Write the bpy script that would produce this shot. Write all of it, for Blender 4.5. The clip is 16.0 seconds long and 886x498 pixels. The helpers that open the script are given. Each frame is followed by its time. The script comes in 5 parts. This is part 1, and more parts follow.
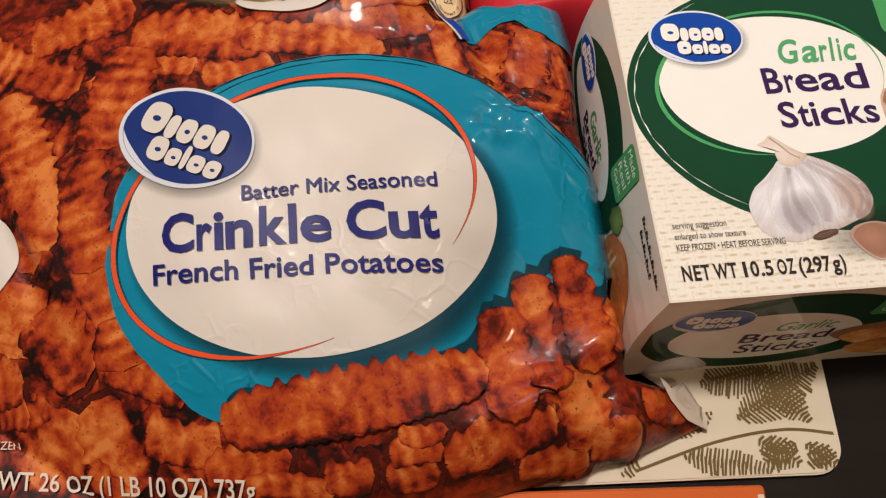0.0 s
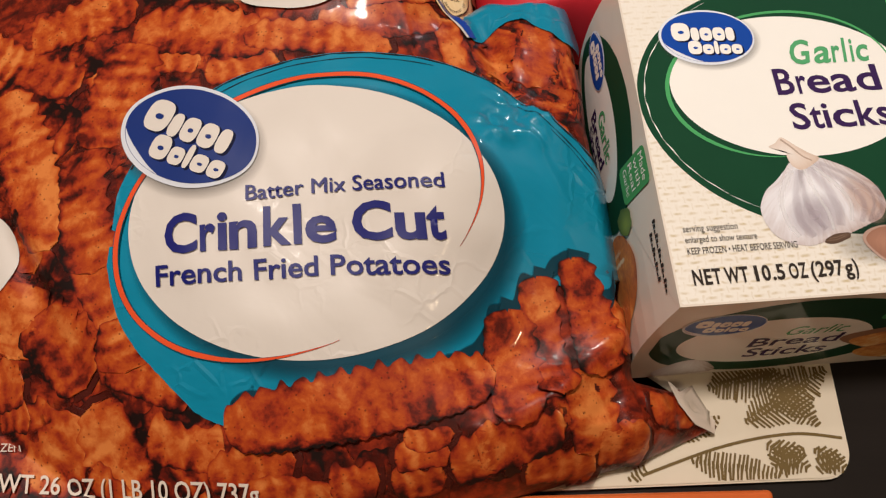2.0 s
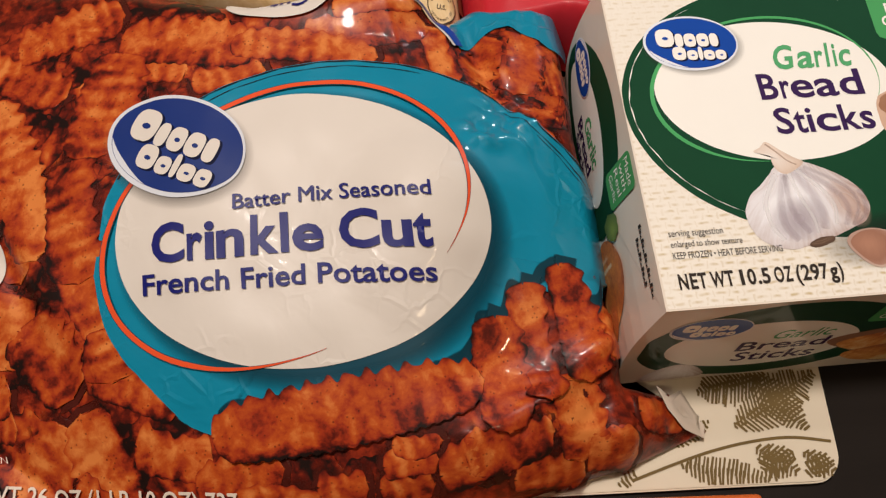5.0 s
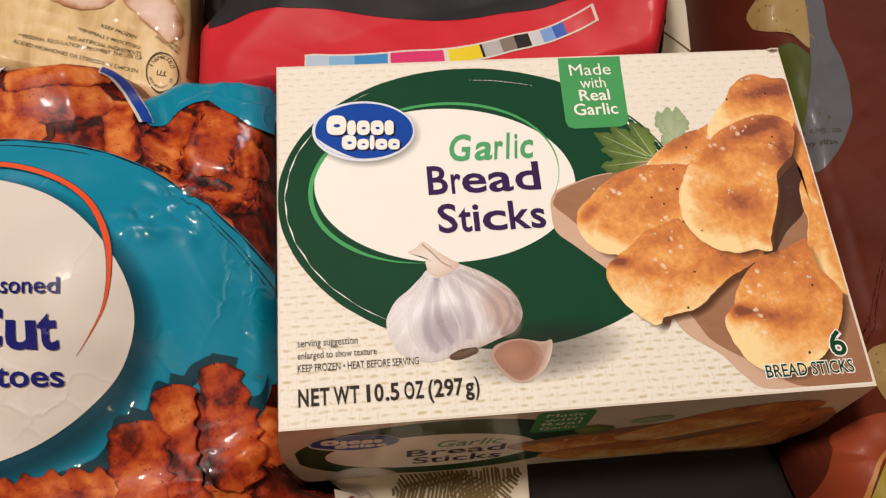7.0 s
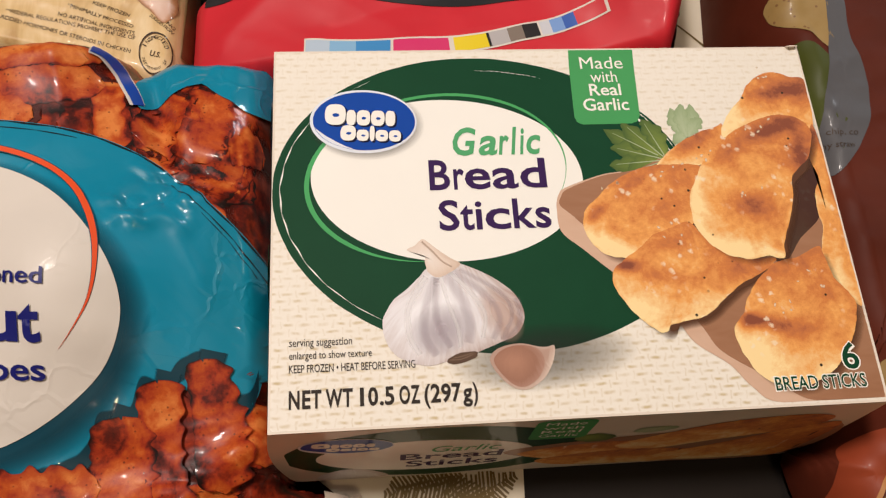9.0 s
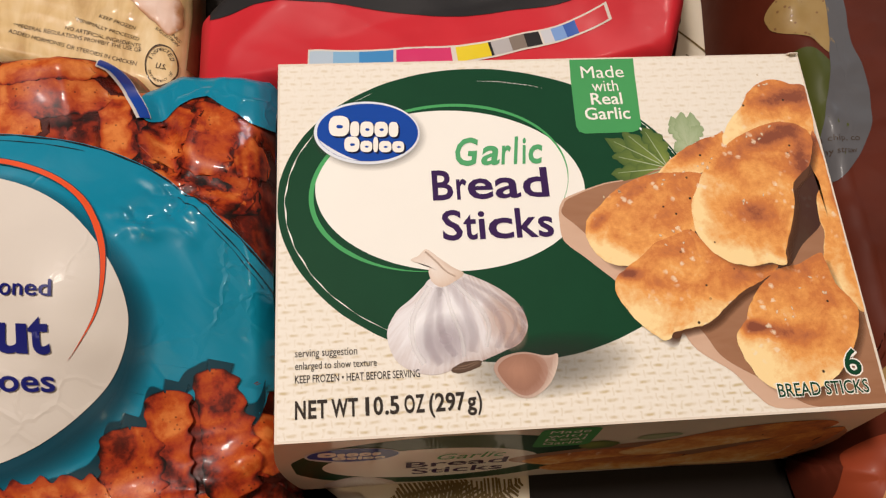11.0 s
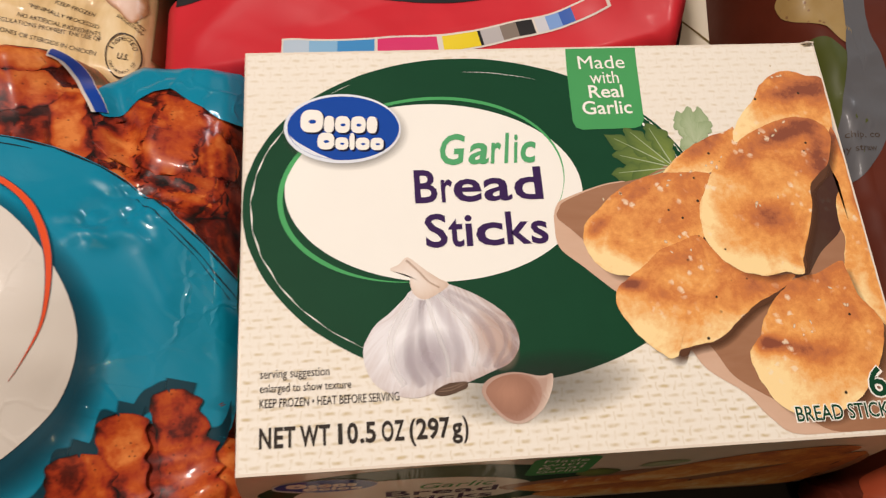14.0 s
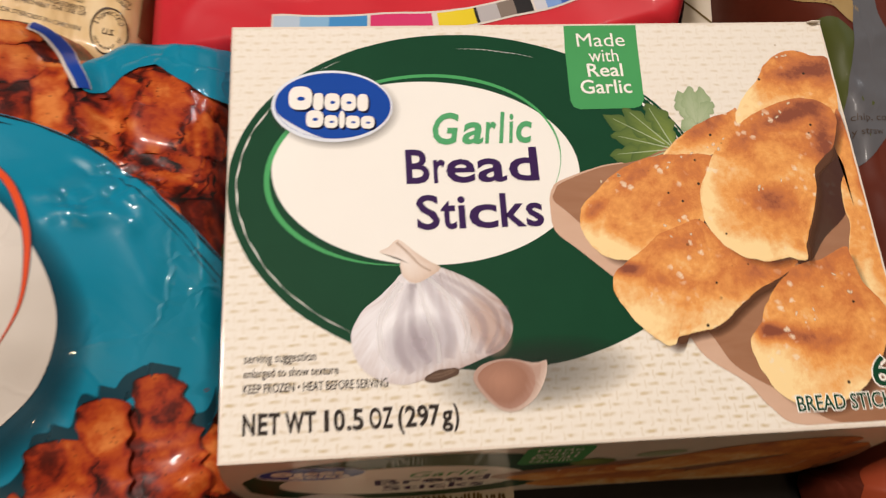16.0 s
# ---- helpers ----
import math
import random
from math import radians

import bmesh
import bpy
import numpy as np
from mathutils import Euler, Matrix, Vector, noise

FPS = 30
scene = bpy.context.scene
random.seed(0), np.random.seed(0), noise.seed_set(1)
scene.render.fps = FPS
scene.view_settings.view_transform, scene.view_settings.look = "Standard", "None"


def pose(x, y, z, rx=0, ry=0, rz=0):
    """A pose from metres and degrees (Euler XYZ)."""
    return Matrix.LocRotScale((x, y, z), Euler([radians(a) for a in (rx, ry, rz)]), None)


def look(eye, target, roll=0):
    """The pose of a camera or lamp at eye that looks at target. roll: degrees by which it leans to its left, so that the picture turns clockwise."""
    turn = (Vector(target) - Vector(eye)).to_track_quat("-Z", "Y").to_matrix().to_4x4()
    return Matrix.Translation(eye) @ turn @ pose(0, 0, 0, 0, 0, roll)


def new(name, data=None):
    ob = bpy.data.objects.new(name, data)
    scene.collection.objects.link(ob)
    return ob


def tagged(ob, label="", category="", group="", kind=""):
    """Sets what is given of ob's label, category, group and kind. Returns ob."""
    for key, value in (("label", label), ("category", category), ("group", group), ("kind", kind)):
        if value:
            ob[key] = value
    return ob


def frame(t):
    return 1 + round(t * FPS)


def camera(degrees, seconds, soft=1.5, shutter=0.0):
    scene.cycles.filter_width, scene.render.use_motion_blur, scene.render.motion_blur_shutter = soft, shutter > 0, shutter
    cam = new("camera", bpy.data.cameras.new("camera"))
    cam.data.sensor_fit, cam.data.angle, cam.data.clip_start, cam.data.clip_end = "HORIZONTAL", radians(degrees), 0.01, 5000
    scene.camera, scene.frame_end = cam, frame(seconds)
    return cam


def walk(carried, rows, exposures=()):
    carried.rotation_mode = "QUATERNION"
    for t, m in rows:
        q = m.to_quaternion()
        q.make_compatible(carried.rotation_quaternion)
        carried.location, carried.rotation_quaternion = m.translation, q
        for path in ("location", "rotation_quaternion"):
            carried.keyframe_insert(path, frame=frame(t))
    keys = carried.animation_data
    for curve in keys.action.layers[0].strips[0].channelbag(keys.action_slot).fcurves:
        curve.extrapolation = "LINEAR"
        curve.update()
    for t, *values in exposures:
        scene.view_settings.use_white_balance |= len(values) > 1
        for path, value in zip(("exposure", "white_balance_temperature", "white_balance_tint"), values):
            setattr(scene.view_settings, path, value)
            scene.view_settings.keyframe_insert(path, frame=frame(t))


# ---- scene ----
cam = camera(60.5, 16.0, soft=1.25, shutter=0.5)
PATH = [
    (0, (-0.099, -0.061, 0.351), (0.027, 0.655, -1.512), 5.3),
    (0.5, (-0.1, -0.059, 0.348), (0.028, 0.656, -1.516), 5.4),
    (1, (-0.101, -0.057, 0.347), (0.026, 0.653, -1.519), 5.5),
    (1.5, (-0.102, -0.058, 0.347), (0.026, 0.65, -1.52), 5.7),
    (2, (-0.102, -0.057, 0.348), (0.028, 0.648, -1.519), 6.0),
    (2.5, (-0.102, -0.058, 0.348), (0.03, 0.652, -1.518), 6.1),
    (3, (-0.102, -0.057, 0.347), (0.032, 0.654, -1.518), 6.2),
    (5.3, (-0.097, -0.058, 0.349), (0.051, 0.671, -1.508), 6.2),
    (5.5, (-0.083, -0.051, 0.352), (0.085, 0.681, -1.502), 7.3),
    (6, (-0.025, -0.038, 0.359), (0.146, 0.706, -1.489), 7.2),
    (6.5, (0.015, -0.033, 0.359), (0.188, 0.709, -1.491), 8.1),
    (7, (0.037, -0.028, 0.352), (0.208, 0.7, -1.503), 9.0),
    (7.5, (0.039, -0.027, 0.349), (0.21, 0.682, -1.513), 10.0),
    (8, (0.037, -0.024, 0.348), (0.207, 0.673, -1.519), 10.8),
    (8.5, (0.038, -0.02, 0.345), (0.214, 0.673, -1.523), 11.3),
    (9, (0.037, -0.019, 0.343), (0.214, 0.67, -1.526), 11.6),
    (11.5, (0.038, -0.017, 0.347), (0.195, 0.679, -1.521), 9.5),
    (12, (0.038, -0.017, 0.346), (0.194, 0.681, -1.523), 9.4),
    (12.5, (0.037, -0.016, 0.346), (0.193, 0.681, -1.522), 9.5),
    (13, (0.037, -0.015, 0.346), (0.192, 0.683, -1.522), 9.4),
    (13.5, (0.036, -0.013, 0.339), (0.202, 0.681, -1.529), 10.4),
    (14, (0.044, -0.005, 0.323), (0.219, 0.683, -1.547), 11.0),
    (14.5, (0.054, 0.006, 0.306), (0.228, 0.674, -1.571), 11.2),
    (15, (0.058, 0.012, 0.294), (0.24, 0.662, -1.589), 12.2),
    (15.5, (0.06, 0.014, 0.294), (0.236, 0.647, -1.595), 12.2),
    (16, (0.047, -0.004, 0.315), (0.223, 0.653, -1.565), 12.1),
]
walk(cam, [(t, look(eye, target, roll)) for t, eye, target, roll in PATH])
scene.view_settings.exposure = 0.0

# ---- light: a warm indoor room, ceiling lamps behind and above the table ----
world = bpy.data.worlds.new("room_world")
world.use_nodes = True
world.node_tree.nodes["Background"].inputs[0].default_value = (0.9, 0.8, 0.7, 1)
world.node_tree.nodes["Background"].inputs[1].default_value = 0.02
scene.world = world


def area_lamp(name, eye, target, size, watts, colour):
    data = bpy.data.lights.new(name, "AREA")
    data.shape, data.size, data.energy, data.color = "DISK", size, watts, colour
    ob = new(name, data)
    ob.matrix_world = look(eye, target)
    return ob


WARM = (1.0, 0.88, 0.805)
area_lamp("ceiling_lamp_light", (-0.42, 0.37, 1.62), (0, 0.1, 0), 0.20, 24, WARM)
area_lamp("small_lamp_light", (0.05, 0.72, 1.60), (0, 0.1, 0), 0.07, 2.2, WARM)
area_lamp("side_lamp_light", (0.45, -0.75, 1.50), (0, 0.1, 0), 0.06, 3.6, (1.0, 0.74, 0.46))
area_lamp("far_lamp_light", (1.40, 1.62, 1.45), (0, 0.1, 0), 0.26, 8, (0.86, 0.93, 1.0))

# ---- materials ----
def mat(name, base=(0.5, 0.5, 0.5), rough=0.5, coat=0.0, metal=0.0, spec=0.25):
    m = bpy.data.materials.new(name)
    m.use_nodes = True
    b = m.node_tree.nodes["Principled BSDF"]
    b.inputs["Base Color"].default_value = (*base, 1)
    b.inputs["Roughness"].default_value = rough
    b.inputs["Metallic"].default_value = metal
    b.inputs["Coat Weight"].default_value = coat
    b.inputs["Coat Roughness"].default_value = 0.07
    b.inputs["Specular IOR Level"].default_value = spec
    return m


class Nodes:
    """A small builder of node graphs on a material."""

    def __init__(self, m):
        self.t = m.node_tree
        self.b = self.t.nodes["Principled BSDF"]

    def put(self, socket, v):
        if hasattr(v, "links"):
            self.t.links.new(v, socket)
        elif isinstance(v, tuple):
            socket.default_value = (*v, 1) if len(v) == 3 and socket.type == "RGBA" else v
        else:
            socket.default_value = v

    def coord(self, kind="Object", scale=(1, 1, 1)):
        n = self.t.nodes.new("ShaderNodeTexCoord")
        mp = self.t.nodes.new("ShaderNodeMapping")
        mp.inputs["Scale"].default_value = scale
        self.t.links.new(n.outputs[kind], mp.inputs["Vector"])
        return mp.outputs[0]

    def split(self, vec):
        n = self.t.nodes.new("ShaderNodeSeparateXYZ")
        self.put(n.inputs[0], vec)
        return n.outputs

    def join(self, x, y, z=0.0):
        n = self.t.nodes.new("ShaderNodeCombineXYZ")
        for i, v in enumerate((x, y, z)):
            self.put(n.inputs[i], v)
        return n.outputs[0]

    def noise(self, vec, scale, detail=3.0, rough=0.55, warp=0.0):
        n = self.t.nodes.new("ShaderNodeTexNoise")
        self.put(n.inputs["Vector"], vec)
        n.inputs["Scale"].default_value, n.inputs["Detail"].default_value = scale, detail
        n.inputs["Roughness"].default_value, n.inputs["Distortion"].default_value = rough, warp
        return n.outputs[0]

    def voronoi(self, vec, scale, feature="F1"):
        n = self.t.nodes.new("ShaderNodeTexVoronoi")
        n.feature = feature
        self.put(n.inputs["Vector"], vec)
        n.inputs["Scale"].default_value = scale
        return n.outputs[0]

    def math(self, op, a, b=0.0, c=0.0):
        n = self.t.nodes.new("ShaderNodeMath")
        n.operation = op
        for i, v in enumerate((a, b, c)):
            self.put(n.inputs[i], v)
        return n.outputs[0]

    def ramp(self, v, *stops):
        n = self.t.nodes.new("ShaderNodeValToRGB")
        self.put(n.inputs[0], v)
        e = n.color_ramp.elements
        while len(e) < len(stops):
            e.new(0.5)
        for el, (p, c) in zip(e, stops):
            el.position = p
            el.color = (*c, 1) if isinstance(c, tuple) else (c, c, c, 1)
        return n.outputs[0]

    def mix(self, f, a, b, kind="MIX"):
        n = self.t.nodes.new("ShaderNodeMix")
        n.data_type, n.blend_type = "RGBA", kind
        self.put(n.inputs["Factor"], f)
        self.put(n.inputs["A"], a)
        self.put(n.inputs["B"], b)
        return n.outputs["Result"]

    def random(self):
        return self.t.nodes.new("ShaderNodeNewGeometry").outputs["Random Per Island"]

    def bump(self, height, strength=0.3, distance=0.001):
        n = self.t.nodes.new("ShaderNodeBump")
        self.put(n.inputs["Height"], height)
        n.inputs["Strength"].default_value, n.inputs["Distance"].default_value = strength, distance
        self.t.links.new(n.outputs[0], self.b.inputs["Normal"])
        if self.b.inputs["Coat Weight"].default_value > 0:
            self.t.links.new(n.outputs[0], self.b.inputs["Coat Normal"])

    def colour(self, v):
        self.put(self.b.inputs["Base Color"], v)

    def rough(self, v):
        self.put(self.b.inputs["Roughness"], v)


def film_bump(n, strength=0.2):
    """Fine creases of a plastic film."""
    v = n.coord("Object")
    a = n.noise(v, 28, 2, 0.4, 1.6)
    b = n.noise(v, 110, 2, 0.5, 0.8)
    h = n.math("ADD", a, n.math("MULTIPLY", b, 0.15))
    if strength >= 0.3:
        # sharp crinkles in patches
        x, y, z = n.split(v)
        w = n.math("MULTIPLY", n.noise(v, 45, 3), 0.020)
        edge = n.ramp(n.voronoi(n.join(n.math("ADD", x, w), n.math("SUBTRACT", y, w)), 75, "DISTANCE_TO_EDGE"), (0.0, 1.0), (0.11, 0.0))
        keep = n.ramp(n.noise(v, 22, 1), (0.50, 0.0), (0.62, 1.0))
        h = n.math("ADD", h, n.math("MULTIPLY", n.math("MULTIPLY", edge, keep), 0.36))
    n.bump(h, strength, 0.0016)


def film(name, base, rough=0.40, coat=0.25, vary=0.10, bumped=0.2):
    """Printed plastic film in one ink."""
    m = mat(name, base, rough, coat)
    n = Nodes(m)
    f = n.noise(n.coord("Object"), 30, 3)
    n.colour(n.mix(f, tuple(c * (1 - vary) for c in base), tuple(min(1, c * (1 + vary)) for c in base)))
    film_bump(n, bumped)
    return m


def ink(name, base, rough=0.58, vary=0.06, coat=0.0):
    """Ink on coated card."""
    m = mat(name, base, rough, coat, spec=0.10)
    n = Nodes(m)
    v = n.coord("Object")
    f = n.noise(v, 60, 4)
    n.colour(n.mix(f, tuple(c * (1 - vary) for c in base), tuple(min(1, c * (1 + vary)) for c in base)))
    n.bump(n.noise(v, 900, 2), 0.05, 0.0003)
    return m


def fry_material(name, ground=False, shift=0.0, ridge=0.115):
    """Printed seasoned fries: amber with broad red-brown patches and pepper specks; the ground is the dark hollow between them."""
    m = mat(name, (0.5, 0.15, 0.03), 0.40, 0.16, spec=0.2)
    n = Nodes(m)
    u, w, _ = n.split(n.coord("UV"))
    v = n.coord("Object")
    big = n.math("SUBTRACT", n.noise(v, 62, 3, 0.55, 0.6), 0.5)
    mid = n.math("SUBTRACT", n.noise(v, 190, 4, 0.6, 0.5), 0.5)
    fine = n.math("SUBTRACT", n.noise(v, 700, 4, 0.7), 0.5)
    tone = n.math("ADD", n.math("MULTIPLY", big, 1.25), n.math("ADD", n.math("MULTIPLY", mid, 0.60), n.math("MULTIPLY", fine, 0.26)))
    if ground:
        tone = n.math("ADD", n.math("MULTIPLY", tone, 0.75), 0.29)
    else:
        wob = n.math("MULTIPLY", n.noise(v, 80, 2), 4.5)
        rip = n.math("SINE", n.math("ADD", n.math("ADD", n.math("MULTIPLY", u, 6.283), wob), n.math("MULTIPLY", w, 0.9)))
        patch = n.ramp(n.noise(v, 45, 1), (0.38, 0.2), (0.60, 1.0))
        tone = n.math("ADD", tone, n.math("MULTIPLY", n.math("MULTIPLY", rip, patch), ridge))
        tone = n.math("ADD", tone, n.math("SUBTRACT", n.math("MULTIPLY", n.random(), 0.18), 0.09))
        tone = n.math("ADD", tone, n.math("ADD", 0.575 - shift, n.math("MULTIPLY", w, 0.10)))
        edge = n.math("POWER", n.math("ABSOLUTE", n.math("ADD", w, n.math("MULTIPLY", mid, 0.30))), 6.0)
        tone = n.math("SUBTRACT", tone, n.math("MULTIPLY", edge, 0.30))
    col = n.ramp(tone, (0.12, (0.012, 0.005, 0.004)), (0.27, (0.11, 0.010, 0.005)), (0.42, (0.31, 0.031, 0.009)),
                 (0.60, (0.45, 0.075, 0.012)), (0.86, (0.64, 0.200, 0.047)))
    spots = n.ramp(n.voronoi(v, 420), (0.13, 1.0), (0.22, 0.0))
    keep = n.ramp(n.noise(v, 150, 1), (0.46, 0.0), (0.56, 1.0))
    col = n.mix(n.math("MULTIPLY", n.math("MULTIPLY", spots, keep), 0.7), col, (0.07, 0.010, 0.004))
    n.colour(col)
    film_bump(n, 0.2)
    return m


M_FRY = fry_material("printed_fries")
# front fries: smoother ridges, tone lowered for the weaker light on the near slope
M_FRYDIM = fry_material("printed_shaded_front_fries", False, 0.08, 0.06)
M_FRYDEEP = fry_material("printed_deep_fries", False, 0.24)
M_BAGDARK = fry_material("printed_fries_ground", True)
M_TEAL = film("teal_film", (0.004, 0.215, 0.335), 0.36, 0.6, 0.10, 0.5)
M_TEAL.node_tree.nodes["Principled BSDF"].inputs["Coat Roughness"].default_value = 0.03
M_TEALDARK = film("deep_teal_film", (0.004, 0.07, 0.11), 0.33, 0.45, 0.2)
M_FILMWHITE = film("white_film", (0.645, 0.59, 0.525), 0.46, 0.03, 0.03, 0.35)
M_FILMRED = film("red_orange_ink_film", (0.72, 0.085, 0.025), 0.3, 0.6)
M_NAVYFILM = film("navy_ink_film", (0.006, 0.008, 0.13), 0.46, 0.0)
M_LOGOFILM = film("royal_blue_film", (0.006, 0.025, 0.155), 0.44, 0.06)
M_RIMFILM = film("silver_rim_film", (0.62, 0.64, 0.68), 0.3, 0.6)
M_FOLDBLUE = film("bright_blue_film", (0.008, 0.055, 0.34), 0.40, 0.2)
M_BLACKFILM = film("black_ink_film", (0.012, 0.012, 0.014), 0.3, 0.5)
M_CLEARFILM = film("pale_seal_film", (0.72, 0.62, 0.52), 0.25, 0.7)

M_BLUE = ink("royal_blue_ink", (0.006, 0.058, 0.34))
M_DEEPBLUE = ink("deep_navy_ink", (0.004, 0.006, 0.03))
M_RIM = ink("silver_rim_ink", (0.70, 0.74, 0.80))
M_GREEN = ink("forest_green_ink", (0.006, 0.052, 0.022), vary=0.12)
M_GREENLINE = ink("leaf_green_ink", (0.07, 0.36, 0.12))
M_TAG = ink("tag_green_ink", (0.065, 0.32, 0.105))
M_CREAM = ink("cream_ink", (0.85, 0.83, 0.77), vary=0.02)
M_PURPLE = ink("purple_ink", (0.038, 0.014, 0.078))
M_SCRIPT = ink("script_green_ink", (0.085, 0.36, 0.15))
M_GREY = ink("dark_grey_ink", (0.035, 0.027, 0.022))
M_WHITE = ink("white_ink", (0.85, 0.82, 0.76))


def soft_shadow(name, colour, strength, power=1.0):
    """Printed drop shadow that thins out towards its rim."""
    m = mat(name, colour, 0.42, 0.0)
    n = Nodes(m)
    u, w, _ = n.split(n.coord("UV"))
    r = n.math("ADD", n.math("MULTIPLY", u, u), n.math("MULTIPLY", w, w))
    a = n.math("POWER", n.math("MAXIMUM", n.math("SUBTRACT", 1.0, r), 0.0), power)
    n.put(n.b.inputs["Alpha"], n.math("MULTIPLY", a, strength))
    return m


M_SHADE = soft_shadow("printed_soft_shadow", (0.020, 0.018, 0.016), 0.50)
M_LILAC = soft_shadow("printed_lilac_shade", (0.38, 0.31, 0.35), 0.50)
M_WARMSKIN = soft_shadow("printed_warm_skin", (0.62, 0.42, 0.33), 0.50)
M_GLEAM = soft_shadow("printed_butter_gleam", (0.86, 0.70, 0.48), 0.8, 0.6)
M_ROLLSHADE = soft_shadow("printed_roll_shadow", (0.10, 0.040, 0.018), 2.6)
M_SHADERIM = soft_shadow("printed_rim_shadow", (0.06, 0.05, 0.045), 1.2)


def strip_shadow(name, colour, strength):
    """Printed shadow along a strip, soft at both sides."""
    m = mat(name, colour, 0.40, 0.0)
    n = Nodes(m)
    _, w, _ = n.split(n.coord("UV"))
    a = n.math("SUBTRACT", 1.0, n.math("POWER", n.math("ABSOLUTE", w), 2.0))
    n.put(n.b.inputs["Alpha"], n.math("MINIMUM", n.math("MULTIPLY", a, strength), 0.95))
    return m


M_CREASE = strip_shadow("printed_clove_crease", (0.42, 0.34, 0.38), 0.26)
M_CREASEDARK = strip_shadow("printed_stem_fibre", (0.46, 0.29, 0.19), 0.5)
M_SHEEN = strip_shadow("printed_skin_sheen", (0.86, 0.84, 0.84), 0.45)
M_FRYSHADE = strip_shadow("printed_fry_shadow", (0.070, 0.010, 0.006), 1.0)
M_TEALFADE = strip_shadow("printed_teal_fry_shadow", (0.003, 0.040, 0.062), 2.4)
M_TEALSOFT = soft_shadow("printed_teal_shadow", (0.003, 0.050, 0.080), 4.0)


def burlap_material(name):
    """Card printed with a cream burlap weave that fades out towards the top."""
    m = mat(name, (0.84, 0.75, 0.62), 0.60, 0.0)
    n = Nodes(m)
    v = n.coord("Object")
    x, y, _ = n.split(v)
    wob = n.math("MULTIPLY", n.math("SUBTRACT", n.noise(v, 150, 2), 0.5), 0.0045)
    ry = n.math("MULTIPLY", n.math("ADD", y, n.math("MULTIPLY", wob, 0.40)), 355)
    row, idx = n.math("FRACT", ry), n.math("FLOOR", ry)
    shift = n.math("FRACT", n.math("MULTIPLY", idx, 0.5))
    colm = n.math("FRACT", n.math("ADD", n.math("MULTIPLY", n.math("ADD", x, wob), 165), shift))
    line = n.ramp(n.math("ABSOLUTE", n.math("SUBTRACT", row, 0.5)), (0.06, 1.0), (0.27, 0.0))
    dash = n.ramp(n.math("ABSOLUTE", n.math("SUBTRACT", colm, 0.5)), (0.13, 1.0), (0.36, 0.10))
    side_gap = n.ramp(n.math("ABSOLUTE", n.math("SUBTRACT", colm, 0.05)), (0.02, 0.40), (0.10, 0.0))
    gap = n.math("MAXIMUM", n.math("MULTIPLY", line, dash), side_gap)
    patch = n.ramp(n.noise(v, 260, 3), (0.36, 0.25), (0.64, 1.0))
    fade = n.ramp(y, (0.03, 0.85), (0.10, 0.50), (0.15, 0.40))
    f = n.math("MULTIPLY", n.math("MULTIPLY", gap, fade), patch)
    big = n.noise(v, 18, 3)
    base = n.mix(big, (0.84, 0.80, 0.725), (0.79, 0.745, 0.66))
    base = n.mix(n.math("MULTIPLY", n.noise(v, 500, 3), 0.22), base, (0.64, 0.54, 0.38))
    n.colour(n.mix(f, base, (0.52, 0.40, 0.20)))
    n.bump(n.noise(v, 800, 2), 0.06, 0.0003)
    return m


M_BURLAP = burlap_material("burlap_printed_card")


